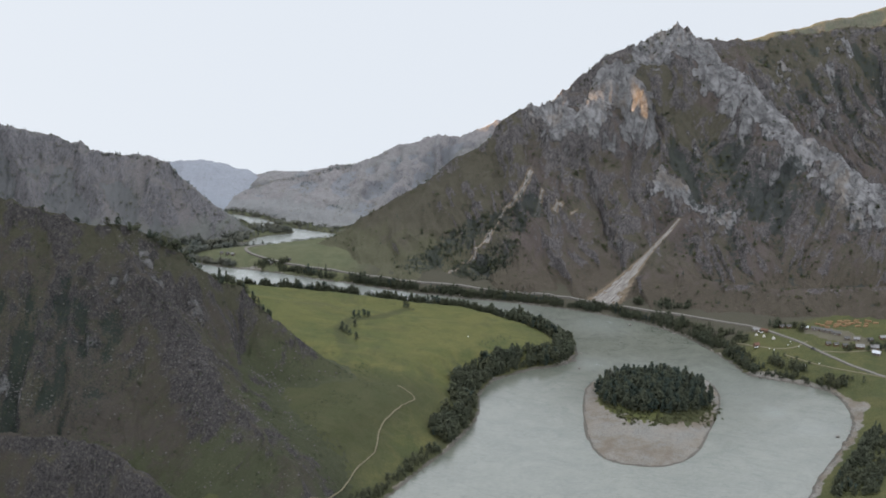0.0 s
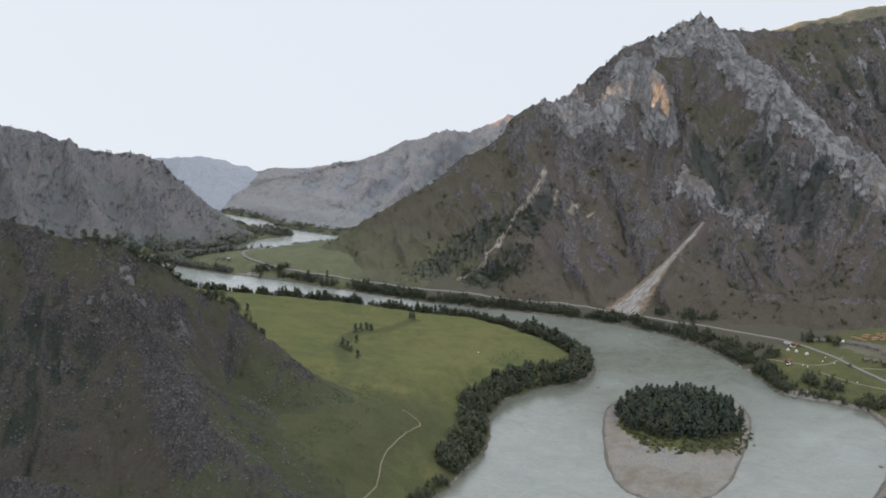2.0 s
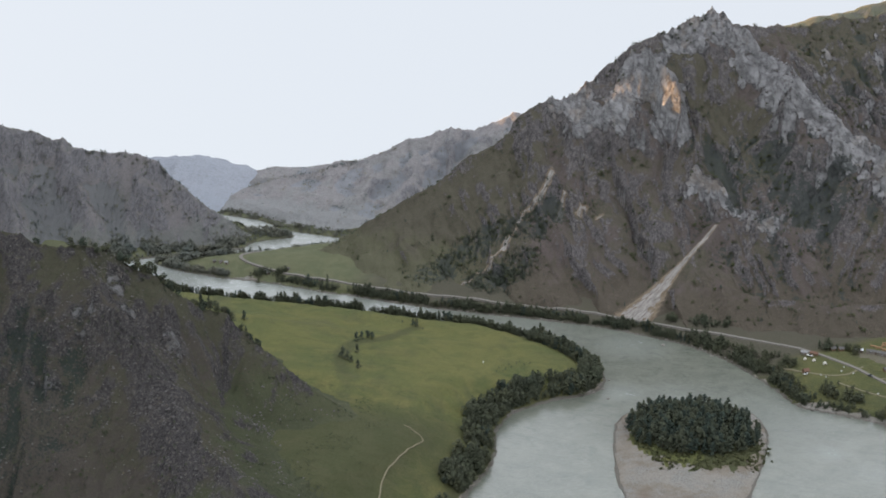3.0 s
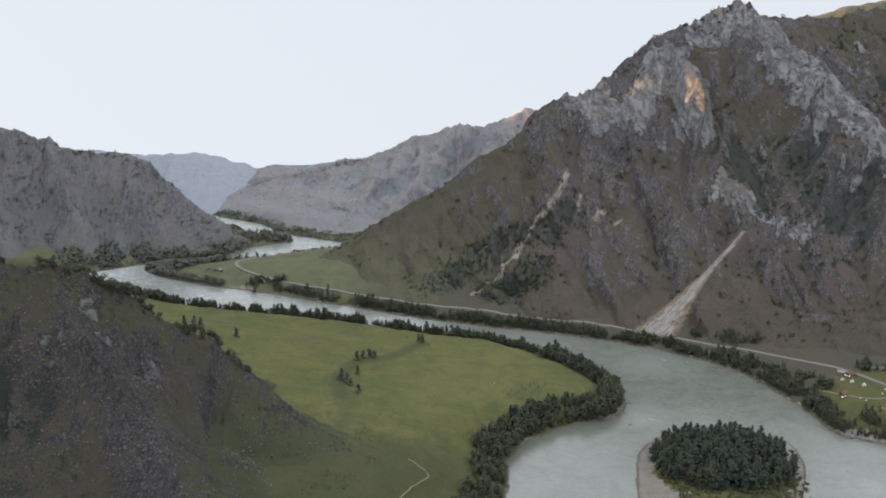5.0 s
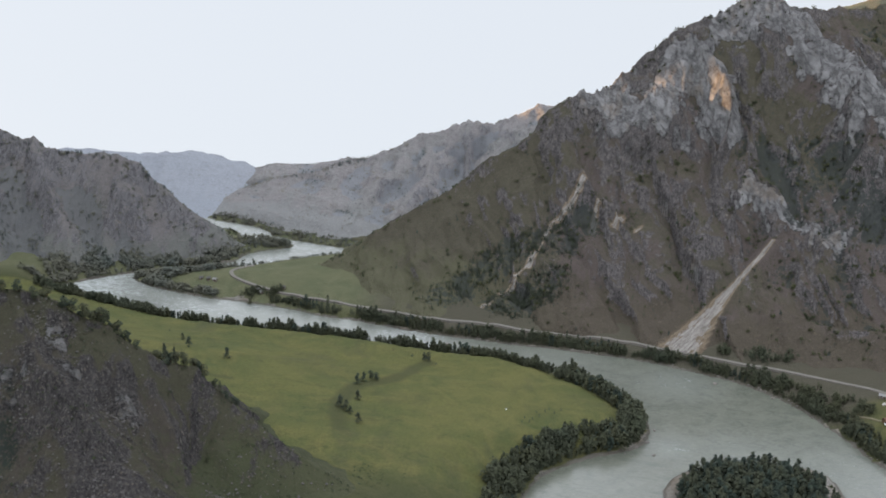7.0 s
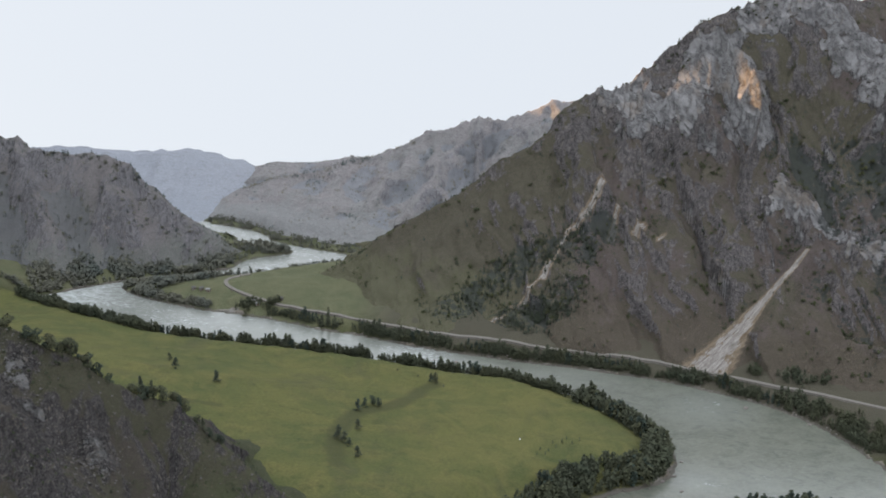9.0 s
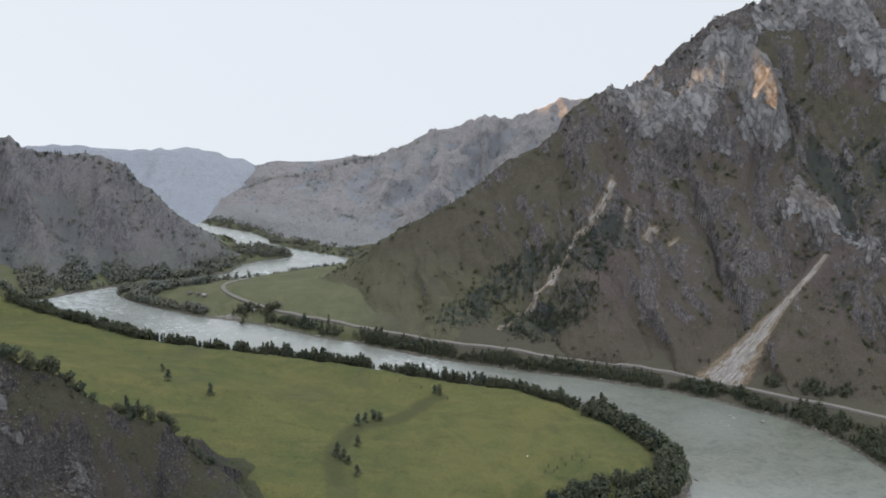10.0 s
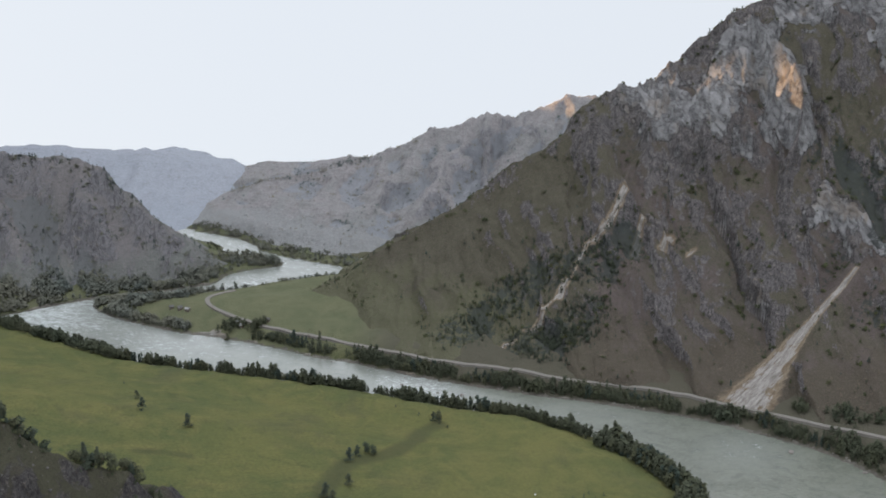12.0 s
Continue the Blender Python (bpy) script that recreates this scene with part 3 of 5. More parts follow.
def ridge_height(X, Y, ridges, rib, rib_amp, seed):
    h = np.full(X.shape, -80.0)
    for n, (pts, base, k, power) in enumerate(ridges):
        p = np.array(pts, float)
        d, w = along(X, Y, p)
        idx = np.arange(len(p))
        zc = np.interp(w, idx, p[:, 2])
        run = np.r_[0, np.cumsum(np.hypot(*np.diff(p[:, :2], axis=0).T))]
        s = np.interp(w, idx, run)
        side = np.sign((X - np.interp(w, idx, p[:, 0])) + 0.3 * (Y - np.interp(w, idx, p[:, 1])))
        reach = base * np.clip(zc / 32, 0.3, 1) + k * zc
        u = d / reach
        hh = zc * np.maximum(0, 1 - u) ** power - 0.25 * np.maximum(0, d - reach)
        if rib_amp:
            ang = np.arctan2(Y - np.interp(w, idx, p[:, 1]), X - np.interp(w, idx, p[:, 0]))
            r = fractal((s + 14 * ang) / rib, d / (rib * 4.5), 0 * s + seed + n * 3.7, 5)
            env = np.clip(u * 5, 0.12, 1) * np.clip((1.05 - u) * 2.2, 0, 1) * np.clip(zc / 120, 0.15, 1.3)
            hh = hh + rib_amp * env * (0.36 - 1.6 * np.abs(r))
        h = np.maximum(h, hh) + np.exp(-np.abs(h - hh) / 6.0) * 1.5
    return h


def box_mean(Z, r):
    """The mean of a sheet over squares of 2 r + 1 cells."""
    pad = np.pad(Z, r, mode="edge")
    run = np.pad(pad.cumsum(0).cumsum(1), ((1, 0), (1, 0)))
    k = 2 * r + 1
    return (run[k:, k:] - run[:-k, k:] - run[k:, :-k] + run[:-k, :-k]) / k**2


def mountain(name, x0, x1, y0, y1, cell, ridges, mat, rib, rib_amp, size, amp, seed, label, masks=None, warp=6.0, shore=0, green_to=38, hollow=0.4, chute=(), crag=5.0, stony=0.0, merge=0.0, east=0.0, dip=0.12, grain=55):
    X, Y = np.meshgrid(np.arange(x0, x1 + cell, cell), np.arange(y0, y1 + cell, cell))
    wx = X + warp * waves(X, Y, 70, seed, 3)
    wy = Y + warp * waves(X, Y, 70, seed + 1, 3)
    h = ridge_height(wx, wy, ridges, rib, rib_amp, seed)
    g, depth = ground_parts(X, Y)[:2]
    if east:                                                                 # the foot runs out towards the river
        h = h + smooth(east - 62, east - 4, X) * (np.minimum(h, g) - 25 * smooth(east - 40, east - 4, X) - h)
    lift = smooth(0, 25, h - g) * np.clip(h / 110, 0.25, 1.2)
    first = masks(X, Y, h) if masks else {}
    if masks:                                                                # loose scree lies smooth
        lift = lift * (1 - 0.9 * np.clip(first["scree"] * 1.3, 0, 1))
    Z = h + lift * amp * rolling(X, Y, size, seed * 7)
    # craggy where it is steep, on the ribs and by chance; smooth in between
    gy, gx = np.gradient(Z, cell)
    rise = np.hypot(gx, gy)
    swell = (Z - box_mean(Z, max(2, int(0.4 * rib / cell)))) / (0.08 * rib)
    rock = 0.36 + stony + 0.34 * rolling(X, Y, grain, seed * 7 + 30, 5) + 0.30 * (rise - 0.95) + 0.22 * np.tanh(swell)
    rock = rock + first.get("crag", 0) + 0.5 * first.get("limestone", 0)
    c = np.clip(rock, 0.04, 1.0)
    bent = X + 5 * rolling(X, Y, 30, seed * 7 + 50, 3)
    Z = Z + lift * crag * c * (craggy(bent, 0.55 * Y, 26, seed * 7 + 60, 5) - 0.42)
    Z = Z + lift * crag * 0.42 * c * c * (craggy(X + 0.5 * Z, Y, 9, seed * 7 + 70, 4) - 0.42)
    if chute:                                                                # the even bed of the scree
        d, w = along(X, Y, [q[:2] for q in chute])
        even = 1 - smooth(9 - w, 30 - 2.5 * w, d)
        Z = Z + even * (np.interp(w, np.arange(len(chute)), [q[2] for q in chute]) - 0.12 * d - Z)
    if merge:                                                                # the slope eases out into the meadow
        Z = g + merge * np.logaddexp(0, (Z - g) / merge) - 0.2
    foot = g - 6 + 1.4 * (depth - shore)                                       # the slope keeps off the water
    Z = np.where(shore > 0, -np.logaddexp(-np.maximum(Z, -60) / 3, -np.clip(foot, -60, 400) / 3) * 3, Z)
    ms = masks(X, Y, Z) if masks else {}
    ms["turf"] = 1 - smooth(4, green_to, Z - g + 0.25 * green_to * waves(X, Y, 48, seed + 9, 4))
    ms["craggy"] = np.clip(rock, 0, 1.1) * smooth(1, 14, h - g)
    if "limestone" in ms:                                                    # blocky beds and clefts in the pale cliffs
        q = fractal(X / 14 + Z / 30, Y / 14, Z / 9 + seed * 3.1, 4, 0.7)
        Z = Z + np.minimum(1, 1.6 * ms["limestone"]) * lift * 1.7 * np.round(q * 2.2) / 2.2
    sink = box_mean(Z, max(2, int(0.55 * rib / cell))) - Z                     # hollows darken: bushes keep there, and relief shade goes into the colour
    ms["bush_shade"] = ms.get("bush_shade", 0 * X) + hollow * smooth(0.2, dip * rib, sink)
    keep = Z > g - (0.15 if merge else 4)
    for n in ("limestone", "scree", "bush_shade", "olive"):
        ms.setdefault(n, 0 * X)
    ms.pop("crag", None)
    SURFACES[name] = (x0, y0, cell, Z, ms)
    return grid_object(name, X, Y, Z, mat, ms, keep, "structure", label, "mountain")


def surface_z(name, x, y):
    """Heights of a mountain at arrays of places."""
    x0, y0, cell, Z, _ = SURFACES[name]
    i = np.clip(((np.asarray(x) - x0) / cell), 0, Z.shape[1] - 1.001)
    j = np.clip(((np.asarray(y) - y0) / cell), 0, Z.shape[0] - 1.001)
    a, b = i.astype(int), j.astype(int)
    u, v = i - a, j - b
    return (Z[b, a] * (1 - u) + Z[b, a + 1] * u) * (1 - v) + (Z[b + 1, a] * (1 - u) + Z[b + 1, a + 1] * u) * v


MAIN_CREST = [(-142, 1335, 10), (-112, 1340, 23), (-90, 1345, 41), (-55, 1352, 60), (-26, 1362, 75), (-8, 1367, 87), (8, 1372, 98),
              (45, 1380, 122), (70, 1388, 143), (106, 1398, 162), (131, 1408, 174), (160, 1412, 197), (175, 1416, 212), (194, 1420, 211),
              (228, 1428, 227), (246, 1432, 241), (260, 1435, 254), (276, 1439, 241), (300, 1445, 229), (360, 1470, 226), (420, 1500, 232), (500, 1530, 240), (620, 1540, 250)]
MAIN_RIDGES = [
    (MAIN_CREST, 98, 1.0, 1.38),
    ([(262, 1433, 246), (296, 1390, 222), (330, 1325, 188), (372, 1290, 155), (420, 1250, 120), (480, 1210, 85)], 40, 0.8, 1.2),
    ([(182, 1418, 213), (200, 1388, 207), (208, 1372, 200), (214, 1350, 183), (212, 1334, 158), (202, 1290, 105), (180, 1250, 66)], 18, 0.3, 1.1),
    ([(110, 1396, 165), (112, 1340, 112), (100, 1285, 60)], 30, 0.8, 1.2),
    ([(215, 1320, 128), (252, 1278, 95), (290, 1258, 70), (330, 1220, 50), (360, 1160, 25)], 30, 0.8, 1.2),
    ([(205, 1216, 32), (262, 1164, 30), (330, 1132, 34), (420, 1112, 46), (520, 1092, 62)], 38, 0.7, 1.2),
]


SCREE = [(158, 1167, 9), (170, 1183, 15), (184, 1200, 23), (200, 1216, 35), (215, 1227, 48), (230, 1238, 60), (241, 1247, 71)]
GULLY = [[(-30, 1252), (-9, 1267), (10, 1283), (30, 1288), (50, 1286), (72, 1287), (88, 1300)], [(18, 1242), (48, 1238), (64, 1251)]]


def main_masks(X, Y, Z):
    n = 9 * waves(X, Y, 45, 11, 4)
    d, w = along(X, Y, [(225, 1425), (258, 1426), (290, 1400), (312, 1352), (332, 1322), (354, 1298), (382, 1275), (410, 1250), (440, 1212), (475, 1185)])
    lime = 0.92 * (1 - smooth(6, 34, d + 1.3 * n + 8 * waves(X, Y, 20, 37, 3)))
    d2, _ = along(X, Y, [(112, 1394), (136, 1372), (160, 1370), (182, 1390), (206, 1385), (212, 1350)])
    lime = np.maximum(lime, 1 - smooth(12, 28, d2 + n))
    d3, w3 = along(X, Y, [(224, 1290), (237, 1280), (251, 1272), (262, 1254), (289, 1234)])
    lime = np.maximum(lime, 1 - smooth(1, 13, d3 + 7 * waves(X, Y, 17, 19, 4) + 0.4 * n))
    lime = np.maximum(lime, 0.52 * smooth(0.1, 0.45, waves(X, Y, 60, 44, 3)) * smooth(330, 370, X) * smooth(120, 150, Z))
    lime = np.maximum(lime, 0.36 * smooth(0.2, 0.6, waves(X, Y, 34, 45, 3)) * smooth(30, 60, Z))
    d4, w4 = along(X, Y, [c[:2] for c in SCREE])
    scree = 0.95 * (1 - smooth(0.2, 1.25, d4 / np.interp(w4, (0, 1, 2, 3, 4, 6), (19, 14, 9.5, 5.5, 3.2, 2.0)))) * np.clip(0.95 + 0.55 * waves(X, Y, 13, 51, 3), 0.3, 1.1)
    d5, w5 = along(X, Y, [(-11, 1229), (2, 1240), (28, 1256), (44, 1267), (64, 1298), (78, 1305), (95, 1326)])
    scree = np.maximum(scree, 0.72 * smooth(-0.5, 0.1, waves(X, Y, 26, 23, 2)) * (1 - smooth(1.0, 4.5, d5 + 0.12 * n)))
    d6 = np.minimum(along(X, Y, [(99, 1293), (104, 1306)])[0], np.minimum(along(X, Y, [(117, 1286), (124, 1296)])[0], along(X, Y, [(134, 1277), (139, 1285)])[0] + 1))
    scree = np.maximum(scree, 0.7 * (1 - smooth(1.0, 4.5, d6 + 0.25 * n)))
    bush_shade = 0.6 * (1 - smooth(6, 26, np.minimum(along(X, Y, GULLY[0])[0], along(X, Y, GULLY[1])[0])))
    bush_shade = bush_shade + 0.42 * (1 - smooth(10, 40, along(X, Y, [(247, 1310), (300, 1280), (354, 1258), (300, 1252)])[0]))
    bush_shade = bush_shade + 0.40 * smooth(325, 375, X) * smooth(110, 150, Z) * (1 - np.clip(lime, 0, 1))
    bush_shade = bush_shade + 0.26 * smooth(200, 270, X) * (1 - smooth(95, 140, Z)) * np.clip(0.7 + 0.8 * waves(X, Y, 55, 57, 3), 0, 1.3)
    # a smooth green hollow between the sunlit rib and the pale band, grass on the western shoulder
    d7, _ = along(X, Y, [(226, 1400), (246, 1370), (262, 1340), (282, 1310)])
    olive = 0.9 * (1 - smooth(14, 34, d7 + n)) + 0.8 * (1 - smooth(-30, 70, X - 0.6 * Z + n)) + 0.7 * smooth(330, 380, X) * smooth(150, 190, Z)
    return {"limestone": lime, "scree": scree, "bush_shade": bush_shade, "olive": olive, "crag": -0.34 * np.clip(olive, 0, 1) + 0.12 * (1 - smooth(120, 220, X)) * smooth(50, 100, Z)}


mountain("main_mountain", -175, 620, 1070, 1600, 1.35, MAIN_RIDGES, MAT_MAIN, 34, 12, 60, 6, 1, "tall rocky mountain with pale limestone cliffs and grassy slopes", main_masks, 6.0, 12, 38, 0.4, SCREE, 8.0)

HILL_RIDGES = [
    ([(-420, 860, 222), (-330, 866, 187), (-278, 868, 169), (-240, 869, 160), (-215, 876, 151), (-192, 884, 131), (-165, 900, 108), (-150, 905, 104), (-136, 902, 87), (-112, 900, 66), (-80, 898, 45), (-66, 893, 35)], 52, 1.15, 1.55),
    ([(-240, 869, 160), (-190, 820, 118), (-150, 780, 82), (-110, 740, 56), (-85, 705, 44)], 78, 0.9, 1.55),
    ([(-420, 720, 130), (-340, 715, 96), (-290, 706, 78), (-235, 700, 72), (-205, 702, 66), (-180, 690, 56), (-150, 676, 44)], 26, 0.35, 1.0),
]


def hill_masks(X, Y, Z):
    n = 5 * waves(X, Y, 22, 17, 4)
    pale = 0 * X
    for x, y, r, k in ((-176, 851, 8, 0.62), (-212, 862, 9, 0.62), (-205, 852, 7, 0.55), (-124, 854, 6, 0.55), (-223, 833, 9, 0.45), (-162, 787, 6, 0.5), (-126, 766, 8, 0.45), (-279, 768, 9, 0.6), (-150, 835, 8, 0.42), (-105, 872, 5, 0.5), (-240, 800, 10, 0.42)):
        pale = np.maximum(pale, k * (1 - smooth(0.4 * r, 1.5 * r, np.hypot(X - x, Y - y) + n)))
    # scrub, spread over the left face to paint in its shade as well
    bush_shade = 0.50 * (1 - smooth(30, 85, np.hypot(X + 262, (Y - 785) * 1.0) + n)) + 0.30 * (1 - smooth(8, 26, np.hypot(X + 110, (Y - 890) * 1.2) + n))
    crag = -0.25 * (1 - smooth(10, 40, np.hypot((X + 205) * 0.6, Y - 742) + n))                  # the green bowl
    for line, r, k in (([(-190, 850), (-172, 793), (-150, 752), (-120, 748), (-96, 748)], 13, 0.42), ([(-129, 900), (-116, 890), (-104, 893)], 8, 0.45), ([(-128, 845), (-117, 776)], 8, 0.3),
                       ([(-285, 850), (-262, 830), (-215, 835)], 22, 0.22), ([(-80, 924), (-70, 928)], 5, 0.5), ([(-240, 705), (-205, 702), (-180, 690)], 14, 0.25)):
        crag = crag + k * (1 - smooth(0.5 * r, 1.8 * r, along(X, Y, line)[0] + n))
    crest, _ = along(X, Y, [p[:2] for p in HILL_RIDGES[0][0]])
    top = (1 - smooth(8, 30, crest + 1.4 * n)) * (Y > 600)
    return {"limestone": pale, "scree": 0 * X, "bush_shade": bush_shade, "olive": 0.9 * top, "crag": crag - 0.25 * top * smooth(-0.2, 0.3, waves(X, Y, 30, 39, 3))}


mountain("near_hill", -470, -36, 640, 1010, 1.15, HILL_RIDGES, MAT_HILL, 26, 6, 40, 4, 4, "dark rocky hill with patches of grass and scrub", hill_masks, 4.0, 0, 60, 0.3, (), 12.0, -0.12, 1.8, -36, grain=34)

LEFT_RIDGES = [
    ([(-740, 1400, 224), (-560, 1420, 147), (-500, 1425, 119), (-450, 1428, 110), (-392, 1428, 91), (-370, 1430, 90), (-340, 1425, 88), (-315, 1420, 80),
      (-292, 1412, 60), (-262, 1405, 38), (-238, 1402, 22), (-220, 1402, 12)], 46, 0.42, 1.15),
    ([(-600, 1412, 168), (-570, 1370, 110), (-548, 1330, 62), (-530, 1300, 30)], 22, 0.5, 1.0),
    ([(-500, 1425, 120), (-470, 1384, 78), (-446, 1346, 40), (-430, 1320, 14)], 20, 0.5, 1.0),
    ([(-420, 1428, 104), (-394, 1392, 66), (-372, 1362, 34), (-356, 1340, 12)], 18, 0.5, 1.0),
    ([(-340, 1425, 86), (-318, 1396, 56), (-300, 1376, 28), (-288, 1362, 10)], 16, 0.5, 1.0),
]
mountain("left_mountain", -800, -176, 1290, 1560, 2.6, LEFT_RIDGES, MAT_LEFT, 64, 18, 70, 6, 7, "shaded mountain with haze-painted rock and sparse grass", None, 6.0, 7, 30, 0.85, (), 9.0, dip=0.04)

FAR_RIDGES = [
    ([(-246, 1590, 12), (-225, 1596, 19), (-170, 1602, 30), (-137, 1610, 38), (-118, 1614, 42)], 80, 0.8, 1.0),
    ([(-112, 1616, 42), (-100, 1618, 48), (-64, 1625, 63), (-40, 1628, 67), (-20, 1630, 75), (25, 1632, 78),
      (50, 1632, 86), (78, 1632, 97), (105, 1632, 92), (200, 1640, 112)], 165, 0.7, 1.15),
    ([(-200, 1599, 26), (-222, 1555, 13), (-236, 1520, 3)], 26, 0.6, 1.0),
    ([(-137, 1610, 38), (-160, 1560, 26), (-182, 1505, 6)], 26, 0.6, 1.0),
    ([(-64, 1625, 60), (-88, 1570, 44), (-112, 1510, 24), (-128, 1460, 5)], 30, 0.7, 1.0),
    ([(-20, 1630, 70), (-40, 1575, 54), (-66, 1505, 32), (-86, 1448, 8)], 30, 0.7, 1.0),
    ([(50, 1632, 84), (28, 1570, 64), (0, 1500, 42), (-26, 1440, 18)], 34, 0.7, 1.0),
    ([(105, 1632, 90), (86, 1570, 76), (54, 1500, 52), (26, 1440, 28)], 34, 0.7, 1.0),
]
mountain("far_ridge", -300, 260, 1396, 1690, 2.6, FAR_RIDGES, MAT_FAR, 60, 52, 80, 6, 9, "distant mountain ridge above the river bend, haze painted into its colour", None, 6.0, 5, 24, 0.9, (), 16.0, dip=0.035)
FARTHEST_RIDGES = [
    ([(-640, 1640, 44), (-500, 1640, 37), (-436, 1640, 41), (-380, 1640, 32), (-338, 1640, 38), (-300, 1640, 30), (-272, 1640, 23), (-246, 1640, 12), (-200, 1640, 4)], 140, 0.7, 1.0),
]
mountain("farthest_ridge", -660, -190, 1470, 1700, 4.0, FARTHEST_RIDGES, MAT_FARTHEST, 70, 30, 90, 2, 12, "distant mountain ridge closing the valley, painted haze-blue", None, 2.0)
BACK_RIDGES = [([(300, 1600, 190), (368, 1600, 206), (420, 1600, 222), (482, 1600, 238), (550, 1600, 256), (760, 1600, 300)], 60, 1.0, 1.0)]
mountain("back_ridge", 240, 780, 1480, 1720, 4.0, BACK_RIDGES, MAT_BACK, 30, 8, 70, 4, 15, "wooded grassy ridge behind the limestone peak", None, 3.0)

# higher massif added to the west, out of view, to block the sun; a notch lets one shaft through
SUN_BLOCK_RIDGES = [([(-1040, 300, 470), (-1000, 900, 520), (-980, 1500, 550), (-980, 2122, 560), (-980, 2138, 436), (-980, 2160, 432), (-980, 2174, 550),
                 (-980, 2270, 560), (-980, 2310, 350), (-980, 2420, 310)], 20, 0.15, 1.0)]
mountain("west_mountain", -1180, -884, 150, 2400, 6, SUN_BLOCK_RIDGES, MAT_LEFT, 60, 4, 120, 3, 21, "unseen massif added west of the valley to block the sun", None, 2.0)

# ---- trees ----
def part(name, bm, material, parent, label=""):
    """Links a bmesh as one mesh object under a thing or a part."""
    me = bpy.data.meshes.new(name)
    bm.to_mesh(me)
    bm.free()
    me.materials.append(material)
    ob = new(name, me)
    ob.parent = parent
    return tagged(ob, label)


def raw_mesh(name, verts, faces, material, smooth_shade=False):
    me = bpy.data.meshes.new(name)
    me.from_pydata([tuple(v) for v in verts], [], [tuple(f) for f in faces])
    if smooth_shade:
        me.polygons.foreach_set("use_smooth", np.ones(len(me.polygons), bool))
    me.materials.append(material)
    return me


def trunk_shape(rng, h, r, sides=6, lean=0.03):
    v, f = [], []
    ox, oy = rng.uniform(-lean, lean, 2) * h
    for k, t in enumerate((0, 0.08, 0.5, 1.0)):
        rad = r * (1.5, 1.0, 0.65, 0.12)[k]
        for i in range(sides):
            a = 2 * np.pi * i / sides
            v.append((ox * t * t + rad * np.cos(a), oy * t * t + rad * np.sin(a), h * t - 0.3))
    for k in range(3):
        for i in range(sides):
            j = (i + 1) % sides
            f.append((k * sides + i, k * sides + j, (k + 1) * sides + j, (k + 1) * sides + i))
    return v, f


def add_limb(v, f, a, b, r):
    a, b = np.array(a, float), np.array(b, float)
    w = b - a
    u = np.cross(w, (0.3, 0.2, 1.0))
    u /= np.linalg.norm(u) + 1e-9
    q = np.cross(w, u)
    q /= np.linalg.norm(q) + 1e-9
    n = len(v)
    for k in range(3):
        ang = 2 * np.pi * k / 3
        v.append(tuple(a + r * (u * np.cos(ang) + q * np.sin(ang))))
    v.append(tuple(b))
    f += [(n, n + 1, n + 3), (n + 1, n + 2, n + 3), (n + 2, n, n + 3)]


OCTA_V = np.array([(1, 0, 0), (-1, 0, 0), (0, 1, 0), (0, -1, 0), (0, 0, 1), (0, 0, -1)], float)
OCTA_F = [(0, 2, 4), (2, 1, 4), (1, 3, 4), (3, 0, 4), (2, 0, 5), (1, 2, 5), (3, 1, 5), (0, 3, 5)]


def tuft_shape(rng, h, wide, low, sort, n, size):
    """A crown of many small bent tufts of leaves or needles in uneven clumps, with gaps between them."""
    v, f = [], []
    lobes = []
    for i in range(7 if sort == "leafy" else 15):
        a, t = rng.uniform(0, 6.28), (i + rng.rand()) / (7 if sort == "leafy" else 15)
        if sort == "leafy":
            r = wide * (0.75 - 0.75 * (2 * t - 0.85) ** 2 / 1.4) * rng.uniform(0.2, 0.95)
            lobes.append((r * np.cos(a), r * np.sin(a), low + (1 - low) * (0.18 + 0.66 * t), wide * rng.uniform(0.42, 0.72), 0.16))
        else:
            full = (1 - t) ** (0.5 if sort == "pine" else 0.8)
            r = wide * full * rng.uniform(0.25, 0.85)
            lobes.append((r * np.cos(a), r * np.sin(a), low + (1 - low) * (0.04 + 0.92 * t), wide * (0.22 + 0.36 * full), 0.07 if sort == "pine" else 0.05))
    for i in range(n):
        lx, ly, lz, lr, tall = lobes[i % len(lobes)]
        d = rng.normal(size=3)
        d *= rng.uniform(0.6, 1.0) / np.linalg.norm(d)
        x, y, z = (lx + d[0] * lr) * h, (ly + d[1] * lr) * h, h * (lz + tall * d[2])
        a = np.arctan2(d[1], d[0])
        s = size * h * rng.uniform(0.6, 1.3)
        o = np.array((np.cos(a), np.sin(a), rng.uniform(-0.7, 0.5)))
        w = np.array((-np.sin(a), np.cos(a), rng.uniform(-0.4, 0.4)))
        c = np.array((x, y, z))
        b = len(v)
        v += [tuple(c - 0.8 * s * o + (0, 0, 0.35 * s)), tuple(c + s * w * 0.75), tuple(c - s * w * 0.75), tuple(c + s * o - (0, 0, 0.35 * s))]
        f += [(b, b + 2, b + 1), (b + 1, b + 2, b + 3)]
    return v, f


